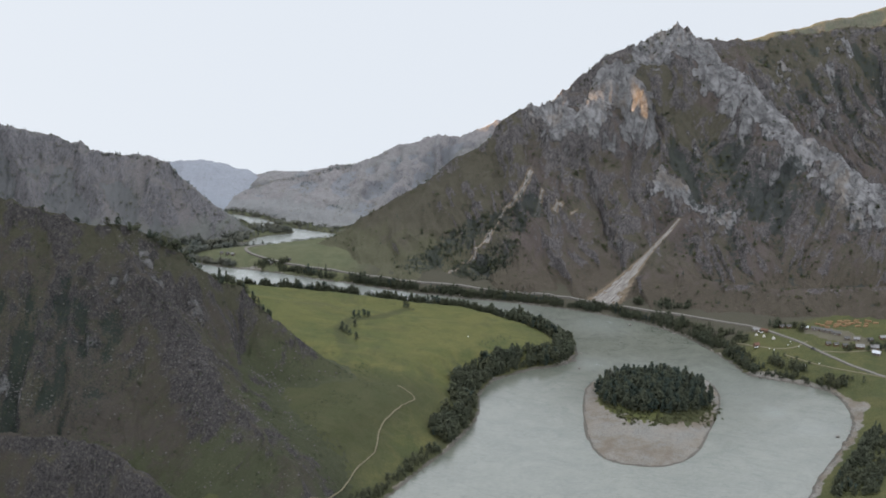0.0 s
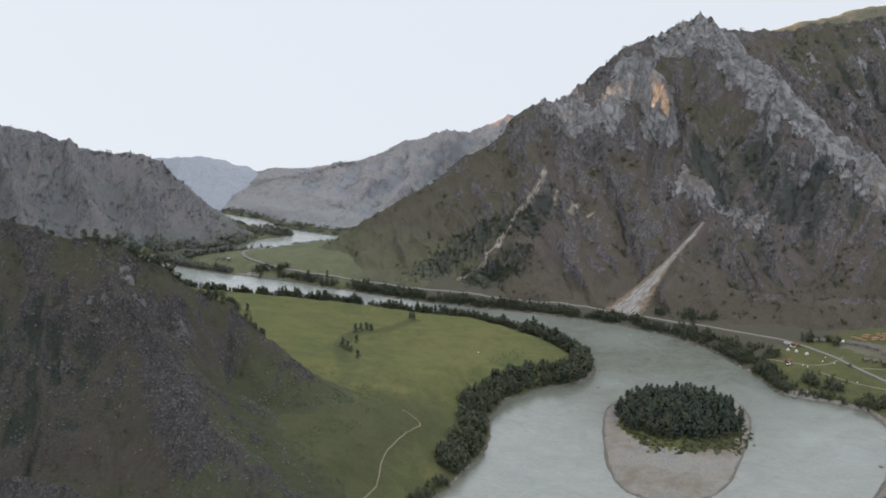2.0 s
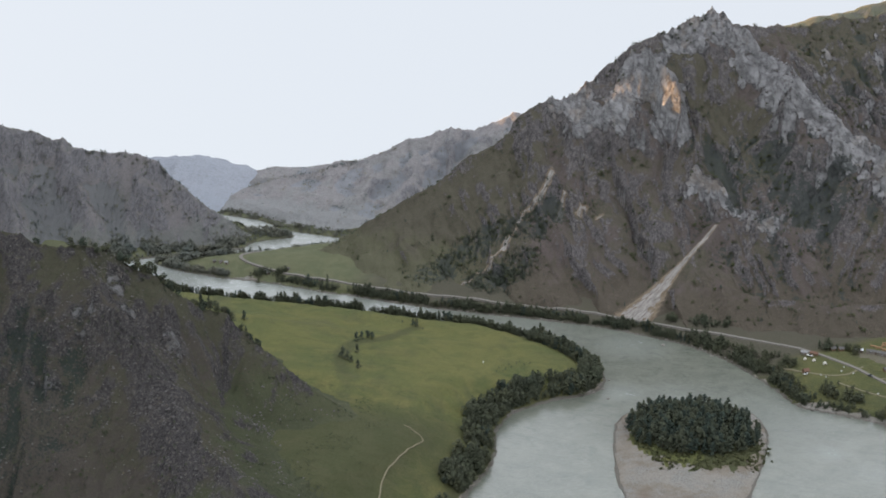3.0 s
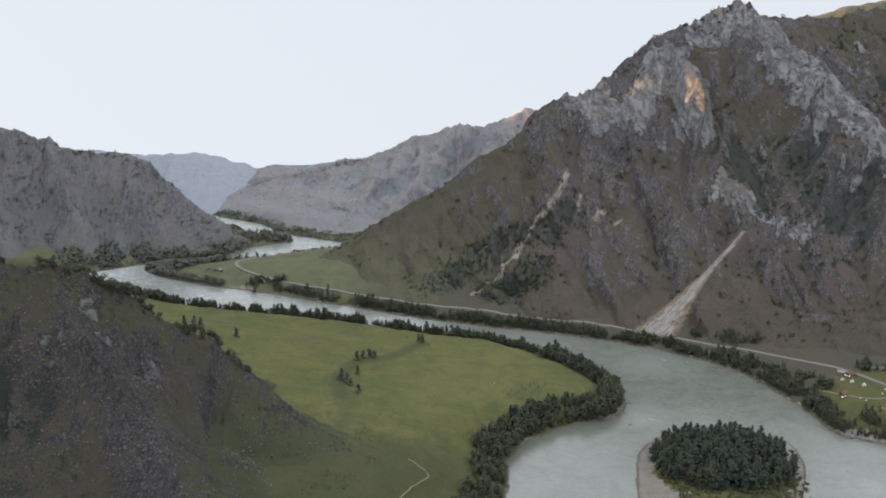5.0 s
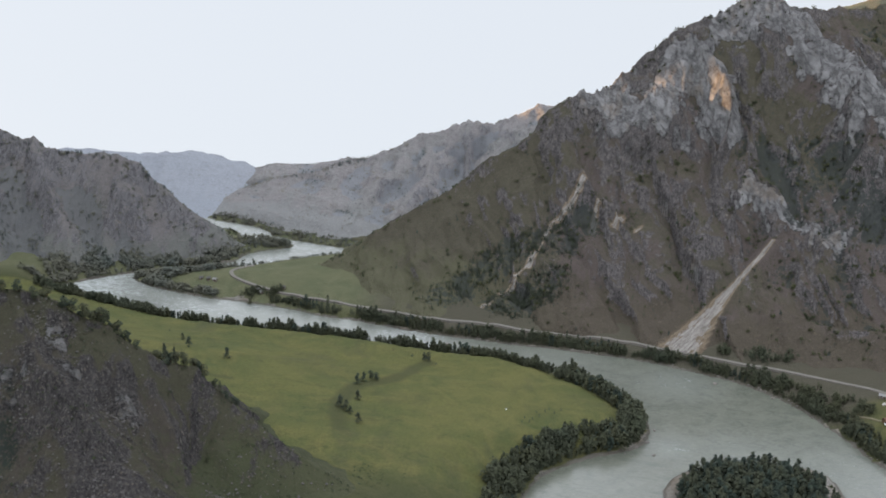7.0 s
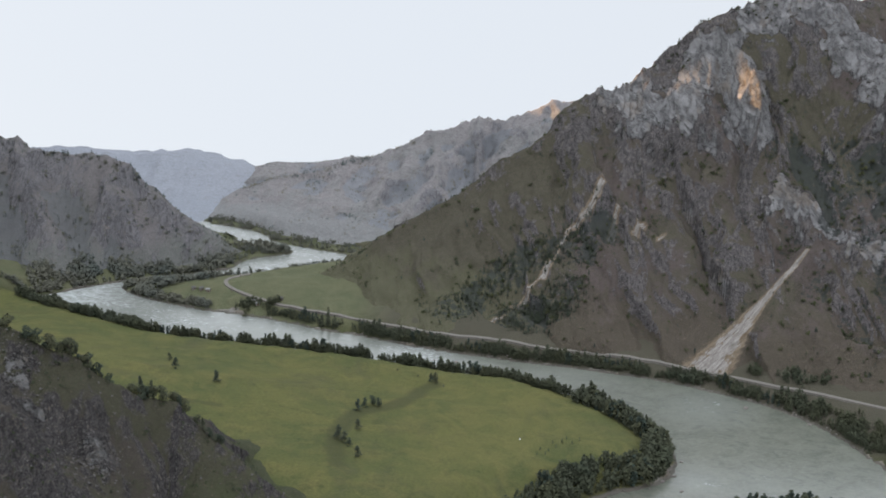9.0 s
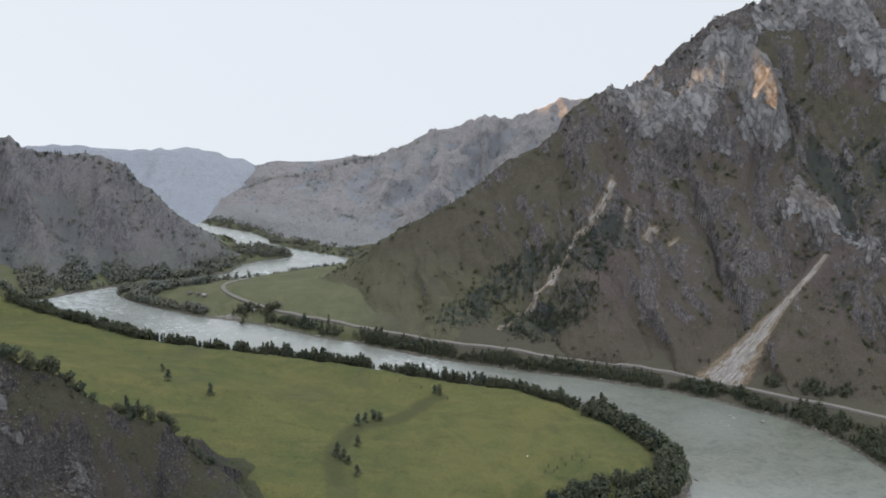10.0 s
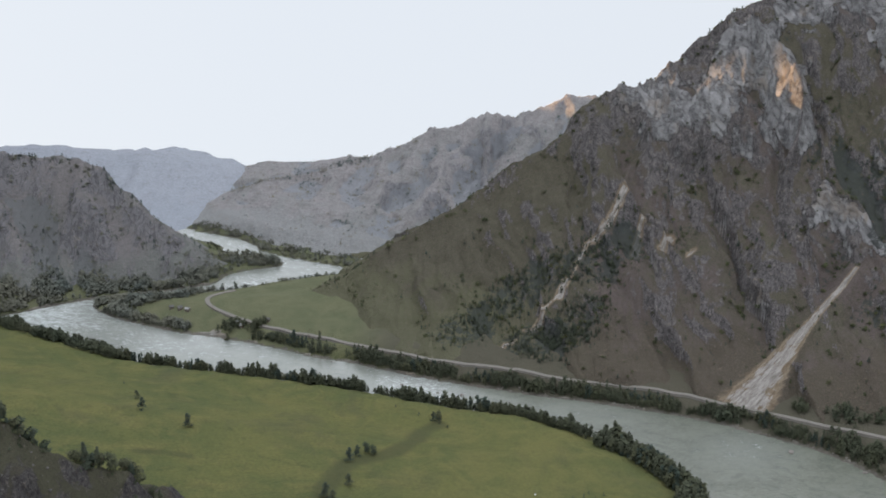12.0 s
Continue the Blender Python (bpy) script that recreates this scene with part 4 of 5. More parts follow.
def make_tree(name, rng, h, sort, label, category="tree", group="", full=1.0):
    """sort: 'pine', 'spruce' or 'leafy'."""
    root = tagged(new(name), label, category, group)
    tv, tf = trunk_shape(rng, h * (0.9 if sort != "leafy" else 0.7), h * 0.02)
    if sort == "leafy":
        for _ in range(5):
            a, z = rng.uniform(0, 6.28), h * rng.uniform(0.25, 0.5)
            add_limb(tv, tf, (0, 0, z), (0.25 * h * np.cos(a), 0.25 * h * np.sin(a), z + 0.25 * h), 0.012 * h)
    t = new("trunk", raw_mesh("trunk", tv, tf, MAT_BARK, True))
    t.parent = root
    if sort == "pine":
        cv, cf = tuft_shape(rng, h, 0.27 * full, 0.10, "pine", 520, 0.043)
    elif sort == "spruce":
        cv, cf = tuft_shape(rng, h, 0.22, 0.05, "spruce", 520, 0.040)
    else:
        cv, cf = tuft_shape(rng, h, 0.42 * full, 0.10, "leafy", 480, 0.050)
    c = new("crown", raw_mesh("crown", cv, cf, MAT_LEAF if sort == "leafy" else MAT_PINE))
    c.parent = root
    return root


def scatter(name, shapes, places, material, label, category, rng):
    """One object of many small plants: shapes are (verts, faces), places rows of x, y, z, size."""
    allv, allf, n = [], [], 0
    places = np.asarray(places, float)
    pick = rng.randint(0, len(shapes), len(places))
    for s, (sv, sf) in enumerate(shapes):
        sv, sf = np.array(sv, float), np.array(sf, np.int64)
        rows = places[pick == s]
        if not len(rows):
            continue
        a = rng.uniform(0, 6.28, len(rows))
        wide = rng.uniform(0.8, 1.25, len(rows))
        c, si = np.cos(a)[:, None], np.sin(a)[:, None]
        k = rows[:, 3:4]
        x = (sv[:, 0] * c - sv[:, 1] * si) * k * wide[:, None] + rows[:, 0:1]
        y = (sv[:, 0] * si + sv[:, 1] * c) * k * wide[:, None] + rows[:, 1:2]
        z = sv[:, 2] * k + rows[:, 2:3]
        allv.append(np.stack([x, y, z], -1).reshape(-1, 3))
        allf.append((sf[None] + (np.arange(len(rows)) * len(sv))[:, None, None]).reshape(-1, 3) + n)
        n += len(rows) * len(sv)
    co, fa = np.concatenate(allv), np.concatenate(allf)
    me = bpy.data.meshes.new(name)
    me.vertices.add(len(co))
    me.vertices.foreach_set("co", co.astype(np.float32).ravel())
    me.loops.add(fa.size)
    me.loops.foreach_set("vertex_index", fa.astype(np.int32).ravel())
    me.polygons.add(len(fa))
    me.polygons.foreach_set("loop_start", np.arange(0, fa.size, 3, dtype=np.int32))
    me.update(calc_edges=True)
    me.materials.append(material)
    return tagged(new(name, me), label, category, "", "stuff")


RNG = np.random.RandomState(20)
SMALL_PINES = [tuft_shape(RNG, 1.0, RNG.uniform(0.17, 0.24), 0.03, ("pine", "spruce")[i % 2], 96, 0.075) for i in range(8)]
SMALL_LEAFY = [tuft_shape(RNG, 1.0, RNG.uniform(0.26, 0.38), 0.0, "leafy", 112, 0.075) for _ in range(10)]
SMALL_BUSH = [tuft_shape(RNG, 1.0, 0.8, -0.1, "leafy", 20, 0.30) for _ in range(8)]
FAR_PINES = [tuft_shape(RNG, 1.0, RNG.uniform(0.20, 0.28), 0.0, ("pine", "spruce")[i % 2], 34, 0.15) for i in range(8)]
FAR_LEAFY = [tuft_shape(RNG, 1.0, RNG.uniform(0.30, 0.42), 0.0, "leafy", 36, 0.135) for _ in range(8)]
FAR_BUSH = [tuft_shape(RNG, 1.0, 0.8, -0.1, "leafy", 12, 0.36) for _ in range(8)]


def bank_places(line, first, last, count, near, far, tall, rng):
    """Places along part of a bank, at so many metres from the water, with sizes."""
    pts = line[first:last]
    seg = np.hypot(*np.diff(pts, axis=0).T)
    run = np.r_[0, np.cumsum(seg)]
    s = rng.uniform(0, run[-1], count)
    i = np.clip(np.searchsorted(run, s) - 1, 0, len(seg) - 1)
    t = (s - run[i]) / seg[i]
    base = pts[i] + (pts[i + 1] - pts[i]) * t[:, None]
    tang = (pts[i + 1] - pts[i]) / seg[i][:, None]
    off = rng.uniform(near, far, count)
    # the land side is found by trying both
    for sgn in (1, -1):
        p = base + sgn * off[:, None] * np.stack([-tang[:, 1], tang[:, 0]], -1)
        h, depth, _, _, wet = ground_parts(p[:, 0], p[:, 1])
        clump = waves(p[:, 0], p[:, 1], 34, 77, 3)
        ok = ~wet & (depth > near * 0.6) & (h > 0.3) & (clump > -0.42)
        rows = np.stack([p[:, 0], p[:, 1], h - 0.2, rng.uniform(*tall, count) * (0.82 + 0.4 * clump)], -1)[ok]
        yield from rows


def index_near(line, x, y):
    return int(np.argmin(np.hypot(line[:, 0] - x, line[:, 1] - y)))


def woods():
    rng = np.random.RandomState(31)
    L = lambda x, y: index_near(BL, x, y)  # noqa: E731
    R = lambda x, y: index_near(BR, x, y)  # noqa: E731
    leafy, pines, hazy = [], [], []
    for a, b, n, lo, hi, tall in (
        ((-85, 690), (8, 849), 190, 2, 11, (3, 9)), ((8, 849), (31, 945), 270, 2, 22, (5, 13)), ((31, 945), (106, 1016), 340, 3, 22, (5, 13.5)),
        ((106, 1016), (61, 1134), 340, 2.5, 20, (5, 13)), ((61, 1134), (-15, 1166), 170, 2, 10, (4, 10.5)), ((-15, 1166), (-250, 1231), 420, 1.5, 9, (4, 10.5)), ((-250, 1231), (-372, 1305), 440, 2, 18, (5, 11)), 
        ((-176, 1430), (-300, 1500), 200, 2, 12, (2, 3.5))):
        leafy += list(bank_places(BL, L(*a), L(*b), n, lo, hi, tall, rng))
    for a, b, n, lo, hi, tall in (
        ((262, 996), (186, 1128), 360, 3, 17, (4, 9.5)), ((186, 1128), (-105, 1238), 700, 2, 12, (3.5, 8)), ((310, 965), (262, 996), 60, 3, 10, (3, 7)),
        ((250, 775), (318, 900), 330, 14, 44, (4, 10)), 
        ((-140, 1250), (-180, 1268), 70, 4, 10, (4, 7))):
        leafy += list(bank_places(BR, R(*a), R(*b), n, lo, hi, tall, rng))
    hazy += list(bank_places(BL, L(-420, 1312), L(-240, 1372), 800, 2, 40, (4, 8.5), rng))
    hazy += list(bank_places(BL, L(-372, 1305), L(-176, 1430), 1000, 2, 24, (3.5, 7.5), rng))
    hazy += list(bank_places(BR, R(-222, 1281), R(-303, 1330), 300, 2, 9, (4, 7.5), rng))
    hazy += list(bank_places(BR, R(-303, 1330), R(-126, 1408), 260, 1.5, 5, (2, 4), rng))
    hazy += list(bank_places(BR, R(-126, 1408), R(-290, 1520), 700, 2, 18, (2, 4.5), rng))
    for cx, cy, r, n in ((-190, 1284, 7, 26), (-172, 1281, 6, 18), (300, 1000, 10, 40), (285, 1006, 7, 24), (330, 968, 9, 30), (322, 975, 7, 22), (265, 1062, 8, 26), (255, 1075, 7, 22),
                         (240, 1090, 8, 30), (320, 1075, 6, 16), (306, 1085, 7, 20), (190, 1160, 5, 14), (215, 1150, 9, 30), (232, 1143, 6, 16), (352, 1024, 4, 8), (380, 1030, 8, 26)):
        for _ in range(n):
            x, y = cx + rng.normal() * r * 0.6, cy + rng.normal() * r * 0.6
            leafy.append((x, y, ground_z(x, y) - 0.2, rng.uniform(3.5, 7.5)))
    pines += list(bank_places(BL, L(8, 849), L(61, 1134), 620, 3, 20, (7, 15), rng))
    pines += list(bank_places(BL, L(61, 1134), L(-372, 1305), 460, 1.5, 9, (6.5, 12.5), rng))
    pines += list(bank_places(BR, R(262, 996), R(-157, 1260), 560, 3, 12, (5, 9.5), rng))
    pines += list(bank_places(BR, R(250, 775), R(318, 900), 160, 14, 44, (6, 12), rng))
    scatter("distant_woods", FAR_LEAFY, hazy, MAT_HAZY, "woods below the shaded mountain, leaves paled with painted haze", "woods", rng)
    scatter("riverside_woods", SMALL_LEAFY, leafy, MAT_LEAF, "dense green riverside woods of poplar and willow", "woods", rng)
    scatter("riverside_pines", SMALL_PINES, pines, MAT_PINE, "scattered dark pines along the river banks", "pines", rng)


def slope_plants():
    """Bushes and small trees on the mountains, thicker in the gullies and along the crests."""
    rng = np.random.RandomState(47)
    # the farther slopes take the foliage with haze in its colour
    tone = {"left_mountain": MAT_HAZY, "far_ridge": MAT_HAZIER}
    for name, n, sizes, ground, crest, label in (("main_mountain", 9000, (0.9, 3.4), 0.17, MAIN_CREST, "dark bushes and small pines on the rocky slope"),
                                                 ("near_hill", 8000, (0.4, 1.6), 0.42, HILL_RIDGES[0][0], "low dark scrub on the rocky hill"),
                                                 ("left_mountain", 4500, (1.2, 3.2), 0.4, LEFT_RIDGES[0][0], "scrub and trees on the shaded slope, paled with painted haze"),
                                                 ("far_ridge", 2400, (1.0, 2.6), 0.25, FAR_RIDGES[0][0], "distant scrub and trees on the ridge, paled with painted haze")):
        x0, y0, cell, Z, ms = SURFACES[name]
        x = rng.uniform(x0, x0 + cell * (Z.shape[1] - 1), n * 3)
        y = rng.uniform(y0, y0 + cell * (Z.shape[0] - 1), n * 3)
        z = surface_z(name, x, y)
        i, j = ((x - x0) / cell).astype(int), ((y - y0) / cell).astype(int)
        g = ground_parts(x, y)[0]
        dens = ground * smooth(-0.2, 0.5, waves(x, y, 70, 61, 4)) * 1.6 + 2.2 * ms["bush_shade"][j, i] * smooth(-0.4, 0.3, waves(x, y, 30, 62, 3))
        dens = dens * (1 - ms["limestone"][j, i] * 0.85) * (1 - ms["scree"][j, i])
        ok = (z > g + 2) & (rng.rand(n * 3) < dens)
        rows = np.stack([x, y, z - 0.3, rng.uniform(*sizes, n * 3) * rng.uniform(0.6, 1.0, n * 3)], -1)[ok][:n]
        cr = rounded(crest, 8)
        pick = cr[rng.randint(0, len(cr), 260)] + np.c_[rng.normal(size=(260, 2)) * 4, np.zeros(260)]
        cz = surface_z(name, pick[:, 0], pick[:, 1])
        line = np.stack([pick[:, 0], pick[:, 1], cz - 0.3, rng.uniform(sizes[0] * 0.6, sizes[1] * 0.9, 260)], -1)
        if name == "main_mountain":                                          # a pine wood in the gully
            k = rng.randint(0, 2, 1500)
            ga, gb = rounded(GULLY[0], 8), rounded(GULLY[1], 8)
            q = np.where((k < 1)[:, None], ga[rng.randint(0, len(ga), 1500)], gb[rng.randint(0, len(gb), 1500)]) + rng.normal(size=(1500, 2)) * 9
            keep = waves(q[:, 0], q[:, 1], 22, 63, 3) > -0.15
            wood = np.stack([q[:, 0], q[:, 1], surface_z(name, q[:, 0], q[:, 1]) - 0.3, rng.uniform(1.6, 4.0, 1500)], -1)[keep]
            scatter("gully_pines", FAR_PINES, wood, MAT_PINE, "dense dark pines filling the mountain gully", "pines", rng)
        half = rng.rand(len(rows)) < (0.75 if name == "near_hill" else 0.6)
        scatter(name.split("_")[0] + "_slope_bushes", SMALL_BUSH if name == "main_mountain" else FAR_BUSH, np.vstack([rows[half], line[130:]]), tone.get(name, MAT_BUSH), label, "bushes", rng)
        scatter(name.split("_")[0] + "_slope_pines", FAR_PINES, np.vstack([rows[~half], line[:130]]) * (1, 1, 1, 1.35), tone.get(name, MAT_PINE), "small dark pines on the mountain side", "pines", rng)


def rock_shape(rng):
    v = OCTA_V * rng.uniform(0.5, 1.1, (6, 1)) * (1, 0.8, 0.6)
    v = [tuple(q) for q in v + rng.uniform(-0.15, 0.15, (6, 3))]
    return v, OCTA_F


def rocks():
    rng = np.random.RandomState(53)
    shapes = [rock_shape(rng) for _ in range(8)]
    rows = []
    # talus and outcrops in patches on the near hill
    for cx, cy, r, n in ((-185, 838, 12, 130), (-215, 862, 9, 110), (-165, 800, 10, 80), (-125, 850, 9, 90), (-200, 800, 14, 120), (-140, 770, 12, 90), (-235, 830, 14, 120), (-250, 790, 16, 110), (-105, 800, 10, 60), (-110, 880, 8, 70), (-176, 851, 7, 260), (-215, 865, 7, 260), (-124, 854, 6, 200), (-223, 833, 9, 200), (-175, 791, 6, 160), (-162, 786, 5, 130), (-126, 766, 8, 180), (-277, 766, 9, 200)):
        x, y = cx + rng.normal(size=n) * r, cy + rng.normal(size=n) * r
        z = surface_z("near_hill", x, y)
        rows.append(np.stack([x, y, z, 0.25 + rng.rand(n) ** 3 * 1.3], -1))
    x, y = rng.uniform(-330, -70, 3000), rng.uniform(690, 900, 3000)
    z = surface_z("near_hill", x, y)
    ok = (z > ground_parts(x, y)[0] + 1) & (waves(x, y, 38, 66, 4) > -0.1)
    rows.append(np.stack([x, y, z, 0.2 + rng.rand(3000) ** 3 * 1.4], -1)[ok])
    scatter("hill_rocks", shapes, np.vstack(rows), MAT_STONE, "loose grey stones and outcrops on the hill", "rocks", rng)
    # stones on the island's gravel and along the water
    x, y = rng.uniform(108, 230, 420), rng.uniform(820, 1000, 420)
    h, depth, _, isl, _ = ground_parts(x, y)
    ok = isl & (depth > 0.5) & (depth < 28)
    rows = [np.stack([x, y, h, 0.2 + rng.rand(420) ** 3 * 0.9], -1)[ok]]
    for line, n in ((BR, 420), (BL, 260)):
        k = rng.randint(20, len(line) - 40, n)
        p = line[k] + rng.normal(size=(n, 2)) * 2.2
        rows.append(np.stack([p[:, 0], p[:, 1], ground_parts(p[:, 0], p[:, 1])[0].clip(-0.2, 2), 0.3 + rng.rand(n) ** 3 * 1.3], -1))
    for first, last, n, spread in (((250, 775), (318, 900), 420, 4.5), ((292, 981), (250, 1028), 260, 3.5)):       # rough shoals on the near and middle bank
        pts = BR[index_near(BR, *first):index_near(BR, *last)]
        p = pts[rng.randint(0, len(pts), n)] + rng.normal(size=(n, 2)) * spread
        rows.append(np.stack([p[:, 0], p[:, 1], ground_parts(p[:, 0], p[:, 1])[0].clip(-0.3, 2), 0.25 + rng.rand(n) ** 3 * 1.1], -1))
    scatter("shore_stones", shapes, np.vstack(rows), MAT_BOULDER, "brown and grey stones along the water's edge", "stones", rng)


def foot_scrub():
    """Tufts and stones that run from the hill's foot out into the meadow."""
    rng = np.random.RandomState(59)
    y = rng.uniform(690, 930, 1500)
    x = np.interp(y, (690, 720, 780, 840, 893, 960), (-112, -105, -96, -78, -50, -60)) + rng.normal(size=1500) * 11 - 3
    z = np.maximum(surface_z("near_hill", x, y), ground_parts(x, y)[0])
    ok = (waves(x, y, 30, 64, 3) > -0.05) & (x < -20)
    rows = np.stack([x, y, z - 0.15, rng.uniform(0.25, 1.0, 1500) ** 1.5], -1)[ok]
    scatter("foot_scrub", SMALL_BUSH, rows, MAT_BUSH, "low scrub where the hill runs out into the meadow", "bushes", rng)


woods()
foot_scrub()
slope_plants()
rocks()


def plant(proto, x, y, z, k, turn):
    c = copy_thing(proto, pose(x, y, z, 0, 0, turn) @ Matrix.Scale(k, 4))
    return c


def lone_trees():
    rng = np.random.RandomState(71)
    pine = [make_tree("pine_tree", np.random.RandomState(80 + i), 1.0, ("pine", "pine", "pine", "spruce")[i], "dark green pine standing in the island wood", "tree", "pines on the island") for i in range(4)]
    # the wood on the island
    spots = []
    while len(spots) < 205:
        x, y = rng.uniform(122, 222), rng.uniform(898, 992)
        if ((x - 172) / 46) ** 2 + ((y - 947) / 40) ** 2 > 1 or any((x - a) ** 2 + (y - b) ** 2 < 15 for a, b in spots):
            continue
        spots.append((x, y))
    for n, (x, y) in enumerate(spots):
        p = pine[n % 4]
        edge = ((x - 172) / 46) ** 2 + ((y - 947) / 40) ** 2
        k = rng.uniform(12.0, 18.0) * (1 - 0.22 * edge * edge)
        if n < 4:
            p.matrix_basis = pose(x, y, ground_z(x, y) - 0.2, 0, 0, rng.uniform(0, 360)) @ Matrix.Scale(k, 4)
        else:
            plant(p, x, y, ground_z(x, y) - 0.2, k, rng.uniform(0, 360)).scale = (k, k, k)
    meadow = make_tree("pine_tree", np.random.RandomState(91), 1.0, "pine", "lone dark green pine standing in the meadow", "tree", "trees in the meadow", 1.3)
    first = True
    for x, y, k in ((-210, 1113, 6.0), (-199, 1086, 8.0), (-169, 1070, 8.5), (-78, 1054, 8.5), (-74, 1062, 7.0), (-75, 1024, 7.5), (-80, 1001, 8.0), (-84, 1006, 9.0), (-77, 997, 6.0), (-71, 984, 7.5),
                    (-36, 1133, 7.0), (-32, 1130, 5.0), (-27, 1124, 2.5), (-45, 1140, 2.5), (-229, 1150, 2.0), (-60, 1150, 2.2)):
        z = ground_z(x, y) - 0.2
        if first:
            meadow.matrix_basis = pose(x, y, z) @ Matrix.Scale(k, 4)
            first = False
        else:
            plant(meadow, x, y, z, k, rng.uniform(0, 360)).scale = (k, k, k)
    leafy = make_tree("leafy_tree", np.random.RandomState(93), 1.0, "leafy", "round green leafy tree with dense foliage", "tree", "leafy trees by the meadow")
    first = True
    spots = [(-70, 1068, 6.5), (-66, 1066, 6.0), (-33, 1137, 5.5), (-225, 872, 5.5), (-188, 889, 6.5), (-195, 886, 7.0), (-203, 882, 6.5), (-199, 886, 6.0), (-180, 893, 5.0), (-158, 904, 6.5), (-152, 907, 5.0), (-212, 878, 5.0), (-240, 870, 5.0), (-262, 870, 4.5), (-208, 881, 6.0), (-233, 872, 5.0), (-285, 870, 4.0), (-161, 902, 5.0),
             (-142, 908, 4.2), (-136, 906, 4.0), (-192, 892, 8.0), (-186, 894, 7.5), (-200, 890, 9.0), (-206, 889, 8.5), (-214, 886, 8.0), (-222, 882, 8.5), (-172, 903, 7.5), (-166, 907, 8.0), (-154, 911, 7.5), (-149, 911, 6.0), (-132, 909, 5.0)]
    for x, y, k in spots:
        k = k * (1.5 if x < -100 else 1.1)
        z = max(ground_z(x, y), float(surface_z("near_hill", np.array([x]), np.array([y]))[0]) if x < -100 and y < 1000 else -9) - 0.3
        if first:
            leafy.matrix_basis = pose(x, y, z) @ Matrix.Scale(k, 4)
            first = False
        else:
            plant(leafy, x, y, z, k, rng.uniform(0, 360)).scale = (k, k, k)
    hill_pine = make_tree("pine_tree", np.random.RandomState(95), 1.0, "spruce", "dark pine growing on the rocky hill crest", "tree", "pines on the hill crest")
    first = True
    for x, y, k in ((-167, 900, 13.0), (-162, 902, 10.0), (-183, 890, 7.5), (-139, 906, 7.5), (-132, 903, 5.5), (-192, 886, 7.0), (-150, 908, 6.0)):
        z = float(surface_z("near_hill", np.array([x]), np.array([y]))[0]) - 0.4
        if first:
            hill_pine.matrix_basis = pose(x, y, z) @ Matrix.Scale(k, 4)
            first = False
        else:
            plant(hill_pine, x, y, z, k, rng.uniform(0, 360)).scale = (k, k, k)
    young = make_tree("young_pine", np.random.RandomState(97), 1.0, "spruce", "small dark young pine in the yellowish meadow", "tree", "young pines in the meadow")
    first = True
    for x, y in ((35, 1029), (45, 1034), (49, 1042), (55, 1040), (40, 1028), (43, 1039), (38, 1024), (52, 1047), (60, 1046), (33, 1022)):
        k = rng.uniform(2.2, 3.4)
        if first:
            young.matrix_basis = pose(x, y, ground_z(x, y) - 0.1) @ Matrix.Scale(k, 4)
            first = False
        else:
            plant(young, x, y, ground_z(x, y) - 0.1, k, rng.uniform(0, 360)).scale = (k, k, k)
    # low growth on the island in front of the wood
    rows = []
    while len(rows) < 620:
        x, y = rng.uniform(128, 222), rng.uniform(885, 985)
        e = ((x - 174) / 47) ** 2 + ((y - 940) / 50) ** 2
        if 0.45 < e + 0.2 * math.sin(x * 0.21) + 0.25 * rng.normal() < 1.15:
            rows.append((x, y, ground_z(x, y) - 0.1, rng.uniform(0.8, 2.4)))
    scatter("island_bushes", SMALL_BUSH, rows, MAT_BUSH, "low green and yellow bushes on the island", "bushes", rng)


lone_trees()

# ---- road and tracks ----
def land_z(x, y):
    """The height of the ground or of the hill's foot that lies over it."""
    z = ground_z(x, y)
    if x < -40 and y < 1000:
        z = max(z, float(surface_z("near_hill", np.array([x]), np.array([y]))[0]))
    return z


def ribbon(name, line, width, lift, mat, label, category, thick=0.5):
    """A strip laid on the ground, with edges that go down into it."""
    p = rounded(line, 6)
    t = np.gradient(p, axis=0)
    t /= np.linalg.norm(t, axis=1)[:, None]
    nrm = np.stack([-t[:, 1], t[:, 0]], -1)
    v, f = [], []
    for q, m in zip(p, nrm):
        z = max(land_z(q[0] + s * m[0] * width / 2, q[1] + s * m[1] * width / 2) for s in (-1, 0, 1)) + lift
        for s, dz in ((-0.62, -thick), (-0.5, 0), (0, 0.06), (0.5, 0), (0.62, -thick)):
            v.append((q[0] + s * width * m[0], q[1] + s * width * m[1], z + dz))
    for i in range(len(p) - 1):
        for k in range(4):
            a = i * 5 + k
            f.append((a, a + 1, a + 6, a + 5))
    return tagged(new(name, raw_mesh(name, v, f, mat, False)), label, category, "", "structure")


ribbon("road", ROAD, 3.2, 0.45, MAT_ROAD, "pale worn asphalt road along the river", "road", 1.6)
ribbon("track", TRAIL_LINE, 0.9, 0.12, MAT_TRACK, "dusty farm track winding through the meadow", "track", 0.6)
ribbon("track", [(322, 1046), (306, 1035), (290, 1037), (275, 1046), (262, 1056)], 1.8, 0.15, MAT_TRACK, "dusty side track to the cabin", "track", 0.5)
ribbon("track", [(296, 1022), (318, 1003), (345, 985), (372, 962)], 1.6, 0.15, MAT_TRACK, "dusty track between road and river", "track", 0.5)
ribbon("track", [(330, 1026), (350, 1022), (372, 1024), (392, 1026)], 1.8, 0.15, MAT_TRACK, "dusty lane through the village", "track", 0.5)

# ---- buildings ----
MAT_LOG = plain("brown_log_wall", (0.16, 0.105, 0.065), 0.25, 1.2)
